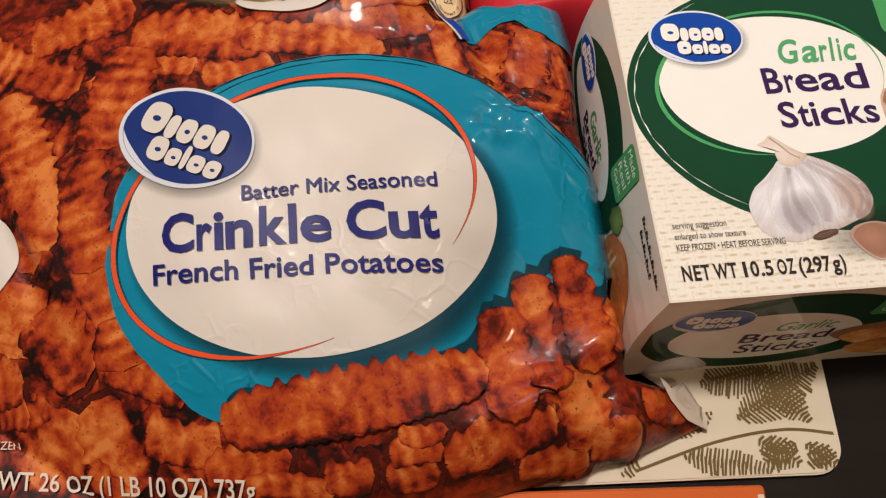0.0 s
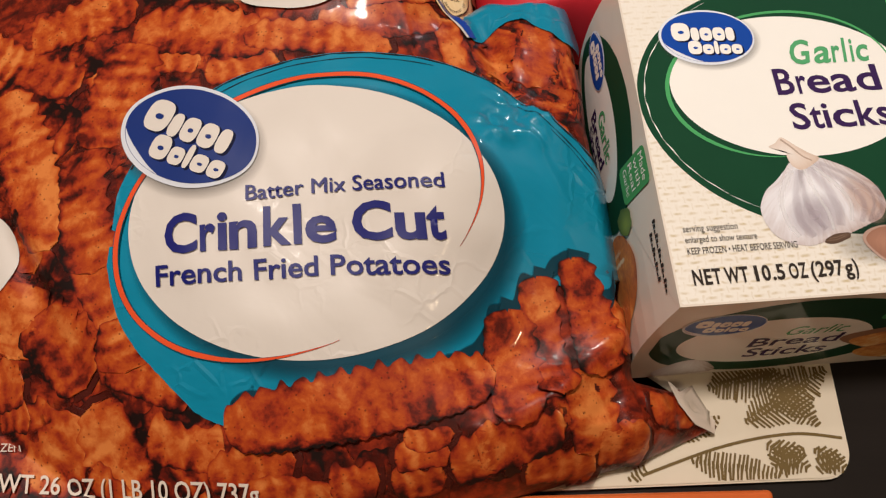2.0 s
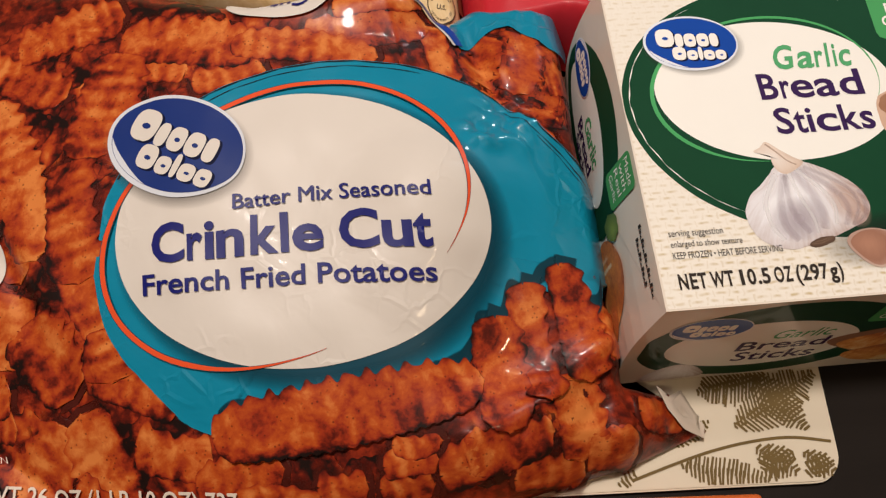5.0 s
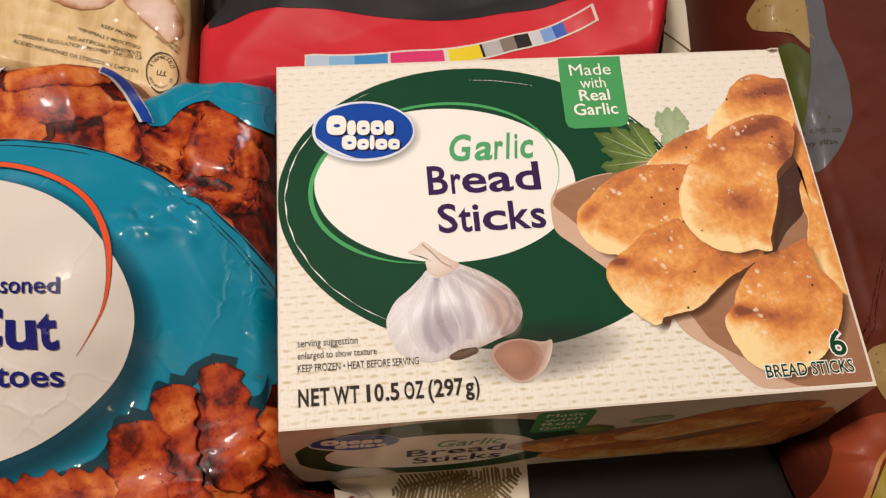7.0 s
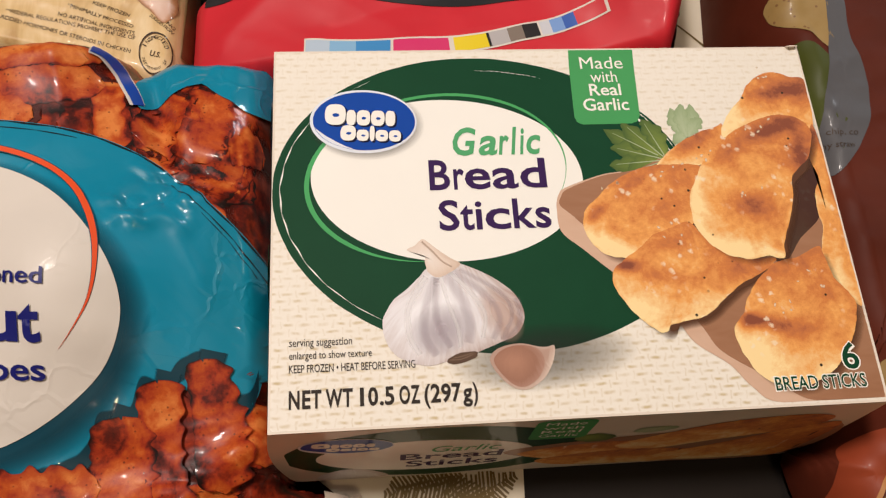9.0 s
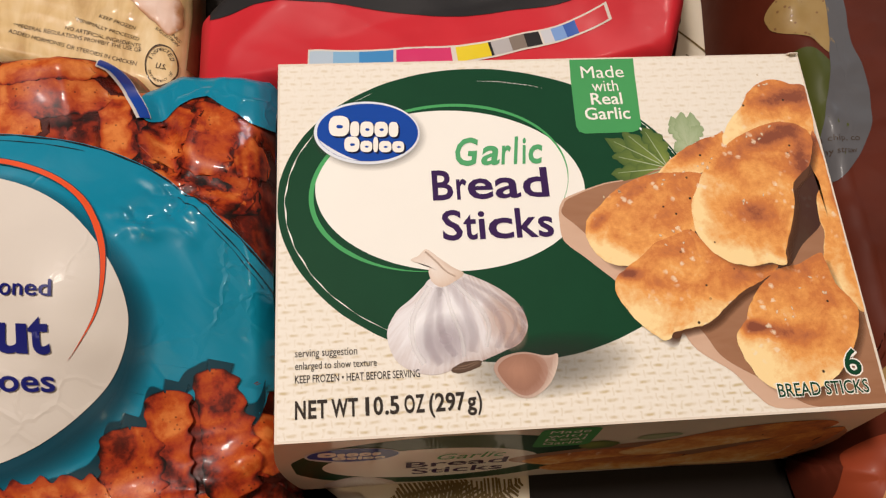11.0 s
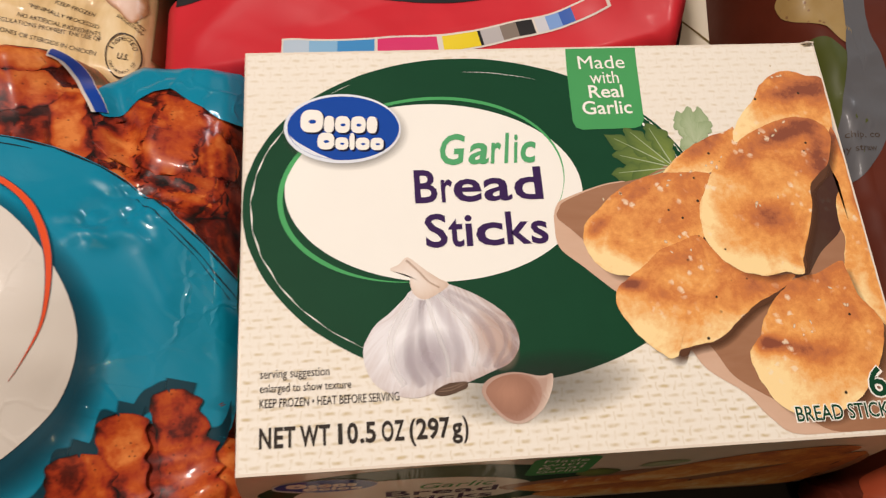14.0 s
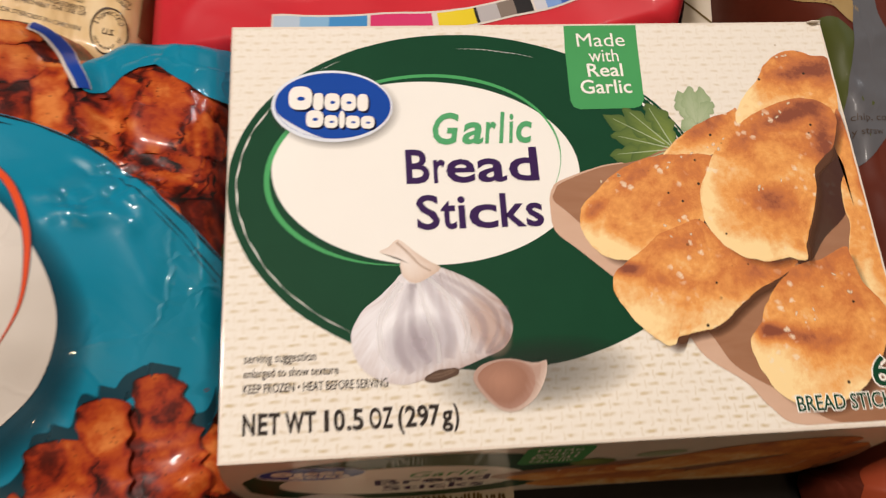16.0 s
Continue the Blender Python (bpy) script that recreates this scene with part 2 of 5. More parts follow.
def crust_material(name, dark=0.0, toned=False):
    """Printed photo of baked bread: golden crust, brown crests, pale flanks, salt and pepper specks."""
    m = mat(name, (0.6, 0.3, 0.08), 0.58, 0.0, spec=0.2)
    n = Nodes(m)
    u, w, _ = n.split(n.coord("UV"))
    v = n.coord("Object")
    big = n.math("SUBTRACT", n.noise(v, 70, 5, 0.62, 0.8), 0.5)
    fine = n.math("SUBTRACT", n.noise(v, 380, 6, 0.72), 0.5)
    tone = n.math("ADD", n.math("MULTIPLY", big, 1.15), n.math("MULTIPLY", fine, 0.62))
    tone = n.math("SUBTRACT", n.math("ADD", tone, 0.585), n.math("MULTIPLY", w, 0.25))
    tone = n.math("SUBTRACT", tone, n.math("MULTIPLY", n.math("MAXIMUM", n.math("SUBTRACT", u, 0.35), 0.0), 0.45))
    fold = n.math("ADD", n.math("SUBTRACT", w, 0.30), n.math("MULTIPLY", u, 0.45))
    crest = n.math("POWER", 2.718, n.math("MULTIPLY", n.math("MULTIPLY", fold, fold), -14.0))
    tone = n.math("SUBTRACT", tone, n.math("MULTIPLY", crest, n.math("ADD", n.math("MULTIPLY", big, 0.8), 0.12)))
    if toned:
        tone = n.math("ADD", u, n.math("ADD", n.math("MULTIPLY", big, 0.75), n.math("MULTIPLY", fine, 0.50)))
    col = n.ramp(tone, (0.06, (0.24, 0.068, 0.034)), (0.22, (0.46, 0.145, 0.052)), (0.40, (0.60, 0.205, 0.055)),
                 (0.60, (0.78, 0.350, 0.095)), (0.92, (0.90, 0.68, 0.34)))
    sx, sy, _ = n.split(v)
    sw = n.math("MULTIPLY", n.noise(v, 600, 3), 0.0030)
    flake = n.ramp(n.voronoi(n.join(n.math("ADD", sx, sw), n.math("SUBTRACT", sy, sw)), 250), (0.16, 1.0), (0.30, 0.0))
    salt = n.math("MULTIPLY", flake, n.ramp(n.noise(v, 70, 2), (0.50, 0.0), (0.60, 1.0)))
    col = n.mix(n.math("MULTIPLY", salt, 0.75), col, (0.86, 0.72, 0.52))
    x, y, _ = n.split(v)
    pep = n.math("MULTIPLY", n.ramp(n.voronoi(n.join(n.math("ADD", x, 3.3), y), 170), (0.07, 1.0), (0.11, 0.0)), n.ramp(n.noise(v, 52, 1), (0.50, 0.0), (0.54, 1.0)))
    col = n.mix(pep, col, (0.03, 0.02, 0.01))
    if dark:
        col = n.mix(dark, col, (0.045, 0.018, 0.014))
    n.colour(col)
    return m


M_CRUST = crust_material("printed_bread_crust")
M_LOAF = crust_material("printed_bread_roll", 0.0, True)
M_GAP = crust_material("printed_deep_gap", 0.97)


def radial_material(name, *stops, streaks=0.0, gloss=0.15, shift=0.25):
    """Printed rounded form: tone goes from the lit side to the rim."""
    m = mat(name, stops[0][1], 0.42, gloss)
    n = Nodes(m)
    u, w, _ = n.split(n.coord("UV"))
    v = n.coord("Object")
    d = n.math("SQRT", n.math("ADD", n.math("POWER", n.math("ADD", u, shift), 2.0), n.math("POWER", n.math("SUBTRACT", w, 0.1), 2.0)))
    ang = n.math("ARCTAN2", u, n.math("SUBTRACT", 1.6, w))
    st = n.noise(n.join(n.math("MULTIPLY", ang, 6.0), n.math("MULTIPLY", w, 0.35), 0.3), 3.0, 4, 0.65)
    f = n.math("ADD", d, n.math("MULTIPLY", n.math("SUBTRACT", st, 0.5), streaks))
    f = n.math("ADD", f, n.math("MULTIPLY", n.math("SUBTRACT", n.noise(v, 90, 3), 0.5), 0.18))
    n.colour(n.ramp(n.math("MULTIPLY", f, 0.7), *stops))
    return m


M_GARLIC = radial_material("printed_garlic_skin", (0.05, (0.84, 0.84, 0.86)), (0.42, (0.74, 0.72, 0.74)), (0.70, (0.60, 0.54, 0.53)), (0.95, (0.40, 0.28, 0.24)), streaks=1.3)
M_STEM = radial_material("printed_garlic_stem", (0.1, (0.78, 0.70, 0.63)), (0.6, (0.70, 0.58, 0.49)), (0.95, (0.58, 0.43, 0.33)), streaks=0.6)
M_CLOVE = radial_material("printed_garlic_clove", (0.1, (0.40, 0.20, 0.13)), (0.6, (0.31, 0.15, 0.098)), (0.95, (0.42, 0.25, 0.19)), streaks=0.5)
M_CLOVERIM = radial_material("printed_clove_rim", (0.1, (0.40, 0.25, 0.19)), (0.6, (0.44, 0.29, 0.23)), (0.95, (0.68, 0.56, 0.47)), streaks=0.4)
M_PARSLEY = radial_material("printed_parsley", (0.1, (0.24, 0.31, 0.055)), (0.5, (0.15, 0.21, 0.040)), (0.95, (0.07, 0.12, 0.025)), streaks=0.5)
M_PARSLEYPALE = radial_material("printed_pale_parsley", (0.1, (0.46, 0.52, 0.34)), (0.6, (0.36, 0.44, 0.26)), (0.95, (0.28, 0.36, 0.19)), streaks=0.5)


def wood_print(name, a, b):
    m = mat(name, a, 0.42, 0.15)
    n = Nodes(m)
    v = n.coord("Object", (40, 140, 40))
    n.colour(n.mix(n.noise(v, 1.0, 4, 0.6, 0.6), a, b))
    return m


M_BOARD = wood_print("printed_board", (0.40, 0.215, 0.125), (0.27, 0.115, 0.055))
M_BOARDPALE = wood_print("printed_board_edge", (0.66, 0.46, 0.34), (0.56, 0.35, 0.24))

# ---- building tools ----
def mesh_ob(name, verts, faces, material, uvs=None, smooth=True):
    me = bpy.data.meshes.new(name)
    me.from_pydata([tuple(map(float, v)) for v in verts], [], faces)
    if uvs is not None:
        layer = me.uv_layers.new(name="UVMap")
        idx = np.empty(len(me.loops), dtype=np.int32)
        me.loops.foreach_get("vertex_index", idx)
        layer.data.foreach_set("uv", np.asarray(uvs, dtype=np.float32)[idx].ravel())
    me.materials.append(material)
    if smooth:
        me.polygons.foreach_set("use_smooth", [True] * len(me.polygons))
    me.update()
    return new(name, me)


def part(name, bm, material, parent, label=""):
    me = bpy.data.meshes.new(name)
    bm.to_mesh(me)
    bm.free()
    me.materials.append(material)
    ob = new(name, me)
    ob.parent = parent
    return tagged(ob, label)


def thing(name, label, category, at=(0, 0, 0), group="", kind=""):
    ob = new(name)
    ob.empty_display_size = 0.02
    ob.location = at
    return tagged(ob, label, category, group, kind)


def under(ob, parent, label=""):
    ob.parent = parent
    return tagged(ob, label)


def slab(name, x0, y0, z0, x1, y1, z1, material, bevel=0.0, parent=None):
    bm = bmesh.new()
    bmesh.ops.create_cube(bm, size=1, matrix=Matrix.LocRotScale(((x0 + x1) / 2, (y0 + y1) / 2, (z0 + z1) / 2), None, (x1 - x0, y1 - y0, z1 - z0)))
    if bevel:
        bmesh.ops.bevel(bm, geom=bm.edges[:], offset=bevel, segments=3, affect="EDGES", profile=0.5)
    me = bpy.data.meshes.new(name)
    bm.to_mesh(me)
    bm.free()
    me.materials.append(material)
    ob = new(name, me)
    ob.parent = parent
    return ob


def spline(points, per=8, closed=True):
    """A smooth line through a few points."""
    p = np.asarray(points, float)
    n = len(p)
    out = []
    for i in range(n if closed else n - 1):
        if closed:
            a, b, c, d = p[(i - 1) % n], p[i], p[(i + 1) % n], p[(i + 2) % n]
        else:
            a, b, c, d = p[max(i - 1, 0)], p[i], p[i + 1], p[min(i + 2, n - 1)]
        for k in range(per):
            t = k / per
            out.append(0.5 * (2 * b + (c - a) * t + (2 * a - 5 * b + 4 * c - d) * t * t + (3 * b - a - 3 * c + d) * t ** 3))
    if not closed:
        out.append(p[-1])
    return np.array(out)


def disc(outline, rings=6, centre=None):
    """Flat shape, star-shaped round its centre: points, faces and round UVs."""
    o = np.asarray(outline, float)
    c = o.mean(0) if centre is None else np.asarray(centre, float)
    na = len(o)
    pts, uv, faces = [c], [(0, 0)], []
    span = np.abs(o - c).max(0)
    for r in range(1, rings + 1):
        f = r / rings
        q = c + (o - c) * f
        pts += list(q)
        uv += list((o - c) / np.maximum(np.linalg.norm((o - c) / span, axis=1), 1e-9)[:, None] / span * f)
    for j in range(na):
        faces.append((0, 1 + j, 1 + (j + 1) % na))
    for r in range(1, rings):
        a, b = 1 + (r - 1) * na, 1 + r * na
        faces += [(a + j, b + j, b + (j + 1) % na, a + (j + 1) % na) for j in range(na)]
    return np.array(pts), faces, np.array(uv)


def oval(cx, cy, a, b, turn=0.0, na=96, rough=0.0, seed=1, start=0.0, stop=360.0, power=2.0):
    th = np.radians(np.linspace(start, stop, na, endpoint=stop - start < 359.9))
    k = 1.0
    if rough:
        rs = np.random.RandomState(seed)
        k = 1 + rough * sum(np.sin(th * f + rs.uniform(0, 6.28)) * rs.uniform(0.2, 1) for f in (2, 3, 5, 8, 13, 21, 34)) / 3
    c, s = np.cos(th), np.sin(th)
    x = np.sign(c) * np.abs(c) ** (2 / power) * a * k
    y = np.sign(s) * np.abs(s) ** (2 / power) * b * k
    t = radians(turn)
    return np.stack([cx + x * math.cos(t) - y * math.sin(t), cy + x * math.sin(t) + y * math.cos(t)], 1)


def band(outer, inner, rows=3):
    """The strip between two lines with as many points each."""
    n = len(outer)
    pts = np.concatenate([outer + (inner - outer) * k / rows for k in range(rows + 1)])
    faces = [(k * n + j, k * n + j + 1, (k + 1) * n + j + 1, (k + 1) * n + j) for k in range(rows) for j in range(n - 1)]
    uv = np.concatenate([np.stack([np.linspace(0, 1, n), np.full(n, 2 * k / rows - 1)], 1) for k in range(rows + 1)])
    return pts, faces, uv


def stroke(points, width, per=8, taper=0.0):
    p = spline(points, per, False)
    d = np.gradient(p, axis=0)
    d /= np.linalg.norm(d, axis=1)[:, None]
    nrm = np.stack([-d[:, 1], d[:, 0]], 1)
    s = np.linspace(0, 1, len(p))
    w = width / 2 * (1 - taper * s)[:, None]
    return band(p + nrm * w, p - nrm * w, 2)


def printed(name, shape, surface, lift, material, parent, label=""):
    """Lays a flat shape on a surface: surface(x, y, lift) gives the places."""
    pts, faces, uv = shape
    v = surface(pts[:, 0], pts[:, 1], lift)
    ob = mesh_ob(name, v, faces, material, uv)
    # turn the faces outwards
    me = ob.data
    a = np.asarray(v)
    f = faces[len(faces) // 2]
    nrm = np.cross(a[f[1]] - a[f[0]], a[f[2]] - a[f[0]])
    c = pts.mean(0)
    up = np.asarray(surface(np.array([c[0]]), np.array([c[1]]), lift + 0.01))[0] - np.asarray(surface(np.array([c[0]]), np.array([c[1]]), lift))[0]
    if nrm @ up < 0:
        me.flip_normals()
    ob.parent = parent
    return tagged(ob, label)


def glyphs(body, weight, shear):
    """The mesh of some words in the built-in font."""
    cu = bpy.data.curves.new("lettering", "FONT")
    cu.body, cu.offset, cu.shear, cu.resolution_u = body, weight, shear, 3
    tmp = new("tmp_text", cu)
    bpy.context.view_layer.update()
    me = bpy.data.meshes.new_from_object(tmp.evaluated_get(bpy.context.evaluated_depsgraph_get()))
    bpy.data.objects.remove(tmp)
    bm = bmesh.new()
    bm.from_mesh(me)
    bpy.data.meshes.remove(me)
    return bm, np.array([v.co[:2] for v in bm.verts])


def letters(body, x0, y0, x1, y1, surface, lift, material, parent, weight=0.0, shear=0.0, cell=0.0, turn=0.0, rise=0.0, name="lettering", label="", spans=()):
    """Words set in the built-in font, fitted into a box on a surface. turn: degrees round the box's first corner. spans: the share of the width that each letter takes."""
    bm, co = glyphs(body, weight, shear)
    lo, hi = co.min(0), co.max(0)
    if spans:
        bm.free()
        bm = bmesh.new()
        for ch, (a, b) in zip(body.replace(" ", ""), spans):
            one, c1 = glyphs(ch, weight, shear)
            l1, h1 = c1.min(0), c1.max(0)
            for v in one.verts:
                v.co.x = lo[0] + (hi[0] - lo[0]) * (a + (b - a) * (v.co.x - l1[0]) / (h1[0] - l1[0]))
            me = bpy.data.meshes.new("tmp_glyph")
            one.to_mesh(me)
            one.free()
            bm.from_mesh(me)
            bpy.data.meshes.remove(me)
    for v in bm.verts:
        v.co.x = (v.co.x - lo[0]) / (hi[0] - lo[0]) * (x1 - x0)
        v.co.y = (v.co.y - lo[1]) / (hi[1] - lo[1]) * (y1 - y0)
        v.co.y += rise * v.co.x
    if cell:
        for axis, ext in ((0, x1 - x0), (1, y1 - y0 + abs(rise) * (x1 - x0))):
            nrm = Vector((1, 0, 0)) if axis == 0 else Vector((0, 1, 0))
            k = cell if axis == 0 or rise >= 0 else cell + rise * (x1 - x0)
            while k < ext:
                bmesh.ops.bisect_plane(bm, geom=bm.verts[:] + bm.edges[:] + bm.faces[:], plane_co=nrm * k, plane_no=nrm)
                k += cell
    bmesh.ops.triangulate(bm, faces=bm.faces[:])
    bm.verts.index_update()
    pts = np.array([v.co[:2] for v in bm.verts])
    faces = [tuple(v.index for v in f.verts) for f in bm.faces]
    bm.free()
    c, s = math.cos(radians(turn)), math.sin(radians(turn))
    pts = np.stack([x0 + pts[:, 0] * c - pts[:, 1] * s, y0 + pts[:, 0] * s + pts[:, 1] * c], 1)
    return printed(name, (pts, faces, pts * 0), surface, lift, material, parent, label)


# the share of each word's width that its letters take
BREAD_SPANS = [(0, 0.175), (0.205, 0.295), (0.30, 0.52), (0.535, 0.755), (0.775, 1)]
STICKS_SPANS = [(0, 0.18), (0.19, 0.31), (0.325, 0.385), (0.41, 0.635), (0.66, 0.86), (0.86, 1)]
GARLIC_SPANS = [(0, 0.27), (0.285, 0.50), (0.51, 0.64), (0.65, 0.735), (0.75, 0.82), (0.83, 1)]
WEIGHT_SPANS = [(0, 0.056), (0.070, 0.113), (0.117, 0.170), (0.192, 0.280), (0.281, 0.334), (0.372, 0.393), (0.415, 0.467), (0.476, 0.497), (0.503, 0.553),
                (0.580, 0.637), (0.641, 0.690), (0.713, 0.745), (0.747, 0.800), (0.803, 0.856), (0.860, 0.910), (0.919, 0.970), (0.973, 1)]
CRINKLE_SPANS = [(0, 0.12), (0.13, 0.187), (0.194, 0.230), (0.237, 0.337), (0.36, 0.46), (0.468, 0.498), (0.51, 0.625), (0.68, 0.82), (0.83, 0.935), (0.938, 1)]


def logo(surface, lift, parent, cx, cy, a, b, turn, blue, rim, white, step=0.0002, dark=None, nested=True, deep=None):
    """The maker's oval badge: a blue oval in a pale rim with two rows of plain white marks."""
    f = lambda x, y: (cx + x * math.cos(radians(turn)) - y * math.sin(radians(turn)), cy + x * math.sin(radians(turn)) + y * math.cos(radians(turn)))
    if dark is not None:
        printed("badge_shadow", disc(oval(*f(0.05 * a, -0.09 * b), a * 1.10, b * 1.12, turn), 6), surface, lift, dark, parent)
    badge = printed("badge_rim", disc(oval(cx, cy, a, b, turn), 6), surface, lift + step, rim, parent, "pale oval rim of the badge")
    parent = badge if nested else parent
    printed("badge_oval", disc(oval(*f(0.012 * a, 0.01 * b), a * 0.955, b * 0.92, turn), 6), surface, lift + 2 * step, blue, parent, "royal blue oval badge")
    arc = oval(cx, cy, a * 0.93, b * 0.90, turn, 40, 0, 1, 195, 262)
    swell = np.sin(np.linspace(0, math.pi, 40))[:, None]
    printed("badge_gleam", band(arc, arc + (np.array([[cx, cy]]) - arc) * 0.10 * swell, 2), surface, lift + 2.4 * step, rim, parent)
    rows = ((-0.72, -0.14, 0.98, 0.66, (0.38, 0.17, 0.25, 0.25, 0.18)), (-0.42, -0.62, 0.96, 0.48, (0.28, 0.22, 0.09, 0.23, 0.22)))
    for x0, y0, _, h, widths in rows:
        x = x0
        for i, w in enumerate(widths):
            hh = h if i == 0 or w < 0.1 else h * 0.74
            if i == len(widths) - 1 and y0 > 0:
                hh = h * 0.95
            c = f((x + w / 2) * a, (y0 + hh / 2) * b)
            if dark is not None:
                printed("mark_shadow", disc(oval(c[0] + 0.03 * a, c[1] - 0.045 * b, w * a * 0.53, hh * b * 0.52, turn, 24, power=2.8), 2), surface, lift + 2.5 * step, deep, parent)
            printed("white_mark", disc(oval(*c, w * a * 0.51, hh * b * 0.5, turn, 24, power=2.8), 2), surface, lift + 3 * step, white, parent)
            if w > 0.2:
                printed("blue_slot", disc(oval(*f((x + w / 2 + 0.01) * a, (y0 + hh * 0.47) * b), w * a * 0.17, hh * b * 0.09, turn, 16), 1), surface, lift + 4 * step, blue, parent)
            x += w + 0.02
    return badge


# ---- room ----
M_WALL = mat("warm_wall_paint", (0.37, 0.31, 0.26), 0.8)
n = Nodes(M_WALL)
n.colour(n.mix(n.noise(n.coord("Object"), 3, 4), (0.34, 0.29, 0.24), (0.40, 0.34, 0.28)))
M_FLOOR = wood_print("floor_boards", (0.22, 0.12, 0.06), (0.14, 0.07, 0.035))
M_CEIL = mat("ceiling_paint", (0.45, 0.42, 0.38), 0.9)
for name, box, m in (("floor", (-2.2, -2.0, -0.85, 2.2, 2.4, -0.75), M_FLOOR), ("ceiling", (-2.2, -2.0, 1.70, 2.2, 2.4, 1.80), M_CEIL),
                     ("wall_north", (-2.2, 2.4, -0.75, 2.2, 2.5, 1.70), M_WALL), ("wall_south", (-2.2, -2.1, -0.75, 2.2, -2.0, 1.70), M_WALL),
                     ("wall_west", (-2.3, -2.0, -0.75, -2.2, 2.4, 1.70), M_WALL), ("wall_east", (2.2, -2.0, -0.75, 2.3, 2.4, 1.70), M_WALL)):
    tagged(slab(name, *box, m), "plain " + name.split("_")[0] + " of the room", name.split("_")[0], kind="structure")

# ---- table ----
M_TABLE = mat("dark_table_top", (0.012, 0.009, 0.008), 0.42, 0.0, spec=0.14)
n = Nodes(M_TABLE)
v = n.coord("Object", (6, 60, 6))
n.colour(n.mix(n.noise(v, 1.5, 5, 0.6), (0.011, 0.009, 0.008), (0.021, 0.017, 0.0145)))
n.rough(n.math("ADD", n.math("MULTIPLY", n.noise(n.coord("Object"), 25, 4), 0.25), 0.30))
n.bump(n.noise(v, 8, 3), 0.06, 0.0005)
table = thing("dining_table", "dark brown wooden table top under the frozen food", "table", (0, 0.15, -0.75))
under(slab("tabletop", -0.80, -0.55, 0.715, 0.80, 0.55, 0.75, M_TABLE, 0.004), table)
for sx in (-1, 1):
    for sy in (-1, 1):
        under(slab("leg", sx * 0.74 - 0.03, sy * 0.49 - 0.03, 0.0, sx * 0.74 + 0.03, sy * 0.49 + 0.03, 0.716, M_TABLE, 0.003), table)

# ---- placemats with a hatched leaf print ----
M_MAT = mat("placemat_face", (0.70, 0.63, 0.50), 0.45, 0.1)
n = Nodes(M_MAT)
n.colour(n.mix(n.noise(n.coord("Object"), 25, 4), (0.72, 0.65, 0.52), (0.64, 0.56, 0.43)))
M_HATCH = ink("olive_brown_ink", (0.155, 0.105, 0.040), vary=0.25)


def rounded(x0, y0, x1, y1, r, n=8):
    out = []
    for cx, cy, a in ((x1 - r, y1 - r, 0), (x0 + r, y1 - r, 90), (x0 + r, y0 + r, 180), (x1 - r, y0 + r, 270)):
        for k in range(n + 1):
            th = radians(a + 90 * k / n)
            out.append((cx + r * math.cos(th), cy + r * math.sin(th)))
    return out


def placemat(w, h, leaves, label, at, turn=0.0):
    mt = thing("placemat", label, "placemat", at, "placemats")
    mt.rotation_euler.z = radians(turn)
    bm = bmesh.new()
    vs = [bm.verts.new((x, y, 0)) for x, y in rounded(-w, 0, 0, h, 0.013)]
    f = bm.faces.new(vs)
    top = bmesh.ops.extrude_face_region(bm, geom=[f])
    bmesh.ops.translate(bm, verts=[g for g in top["geom"] if isinstance(g, bmesh.types.BMVert)], vec=(0, 0, 0.0045))
    bmesh.ops.recalc_face_normals(bm, faces=bm.faces[:])
    rim = [e for e in bm.edges if all(v.co.z > 0.004 for v in e.verts)]
    bmesh.ops.bevel(bm, geom=rim, offset=0.0008, segments=2, affect="EDGES")
    board_part = part("board", bm, M_MAT, mt)
    flat = lambda x, y, e: np.stack([x, y, np.full(np.shape(x), 0.0045 + e)], 1)
    for (ax, ay, bx, by, wide, slant, ink_m) in leaves:
        leaf(flat, board_part, ax, ay, bx, by, wide, slant, ink_m)
    return board_part, flat


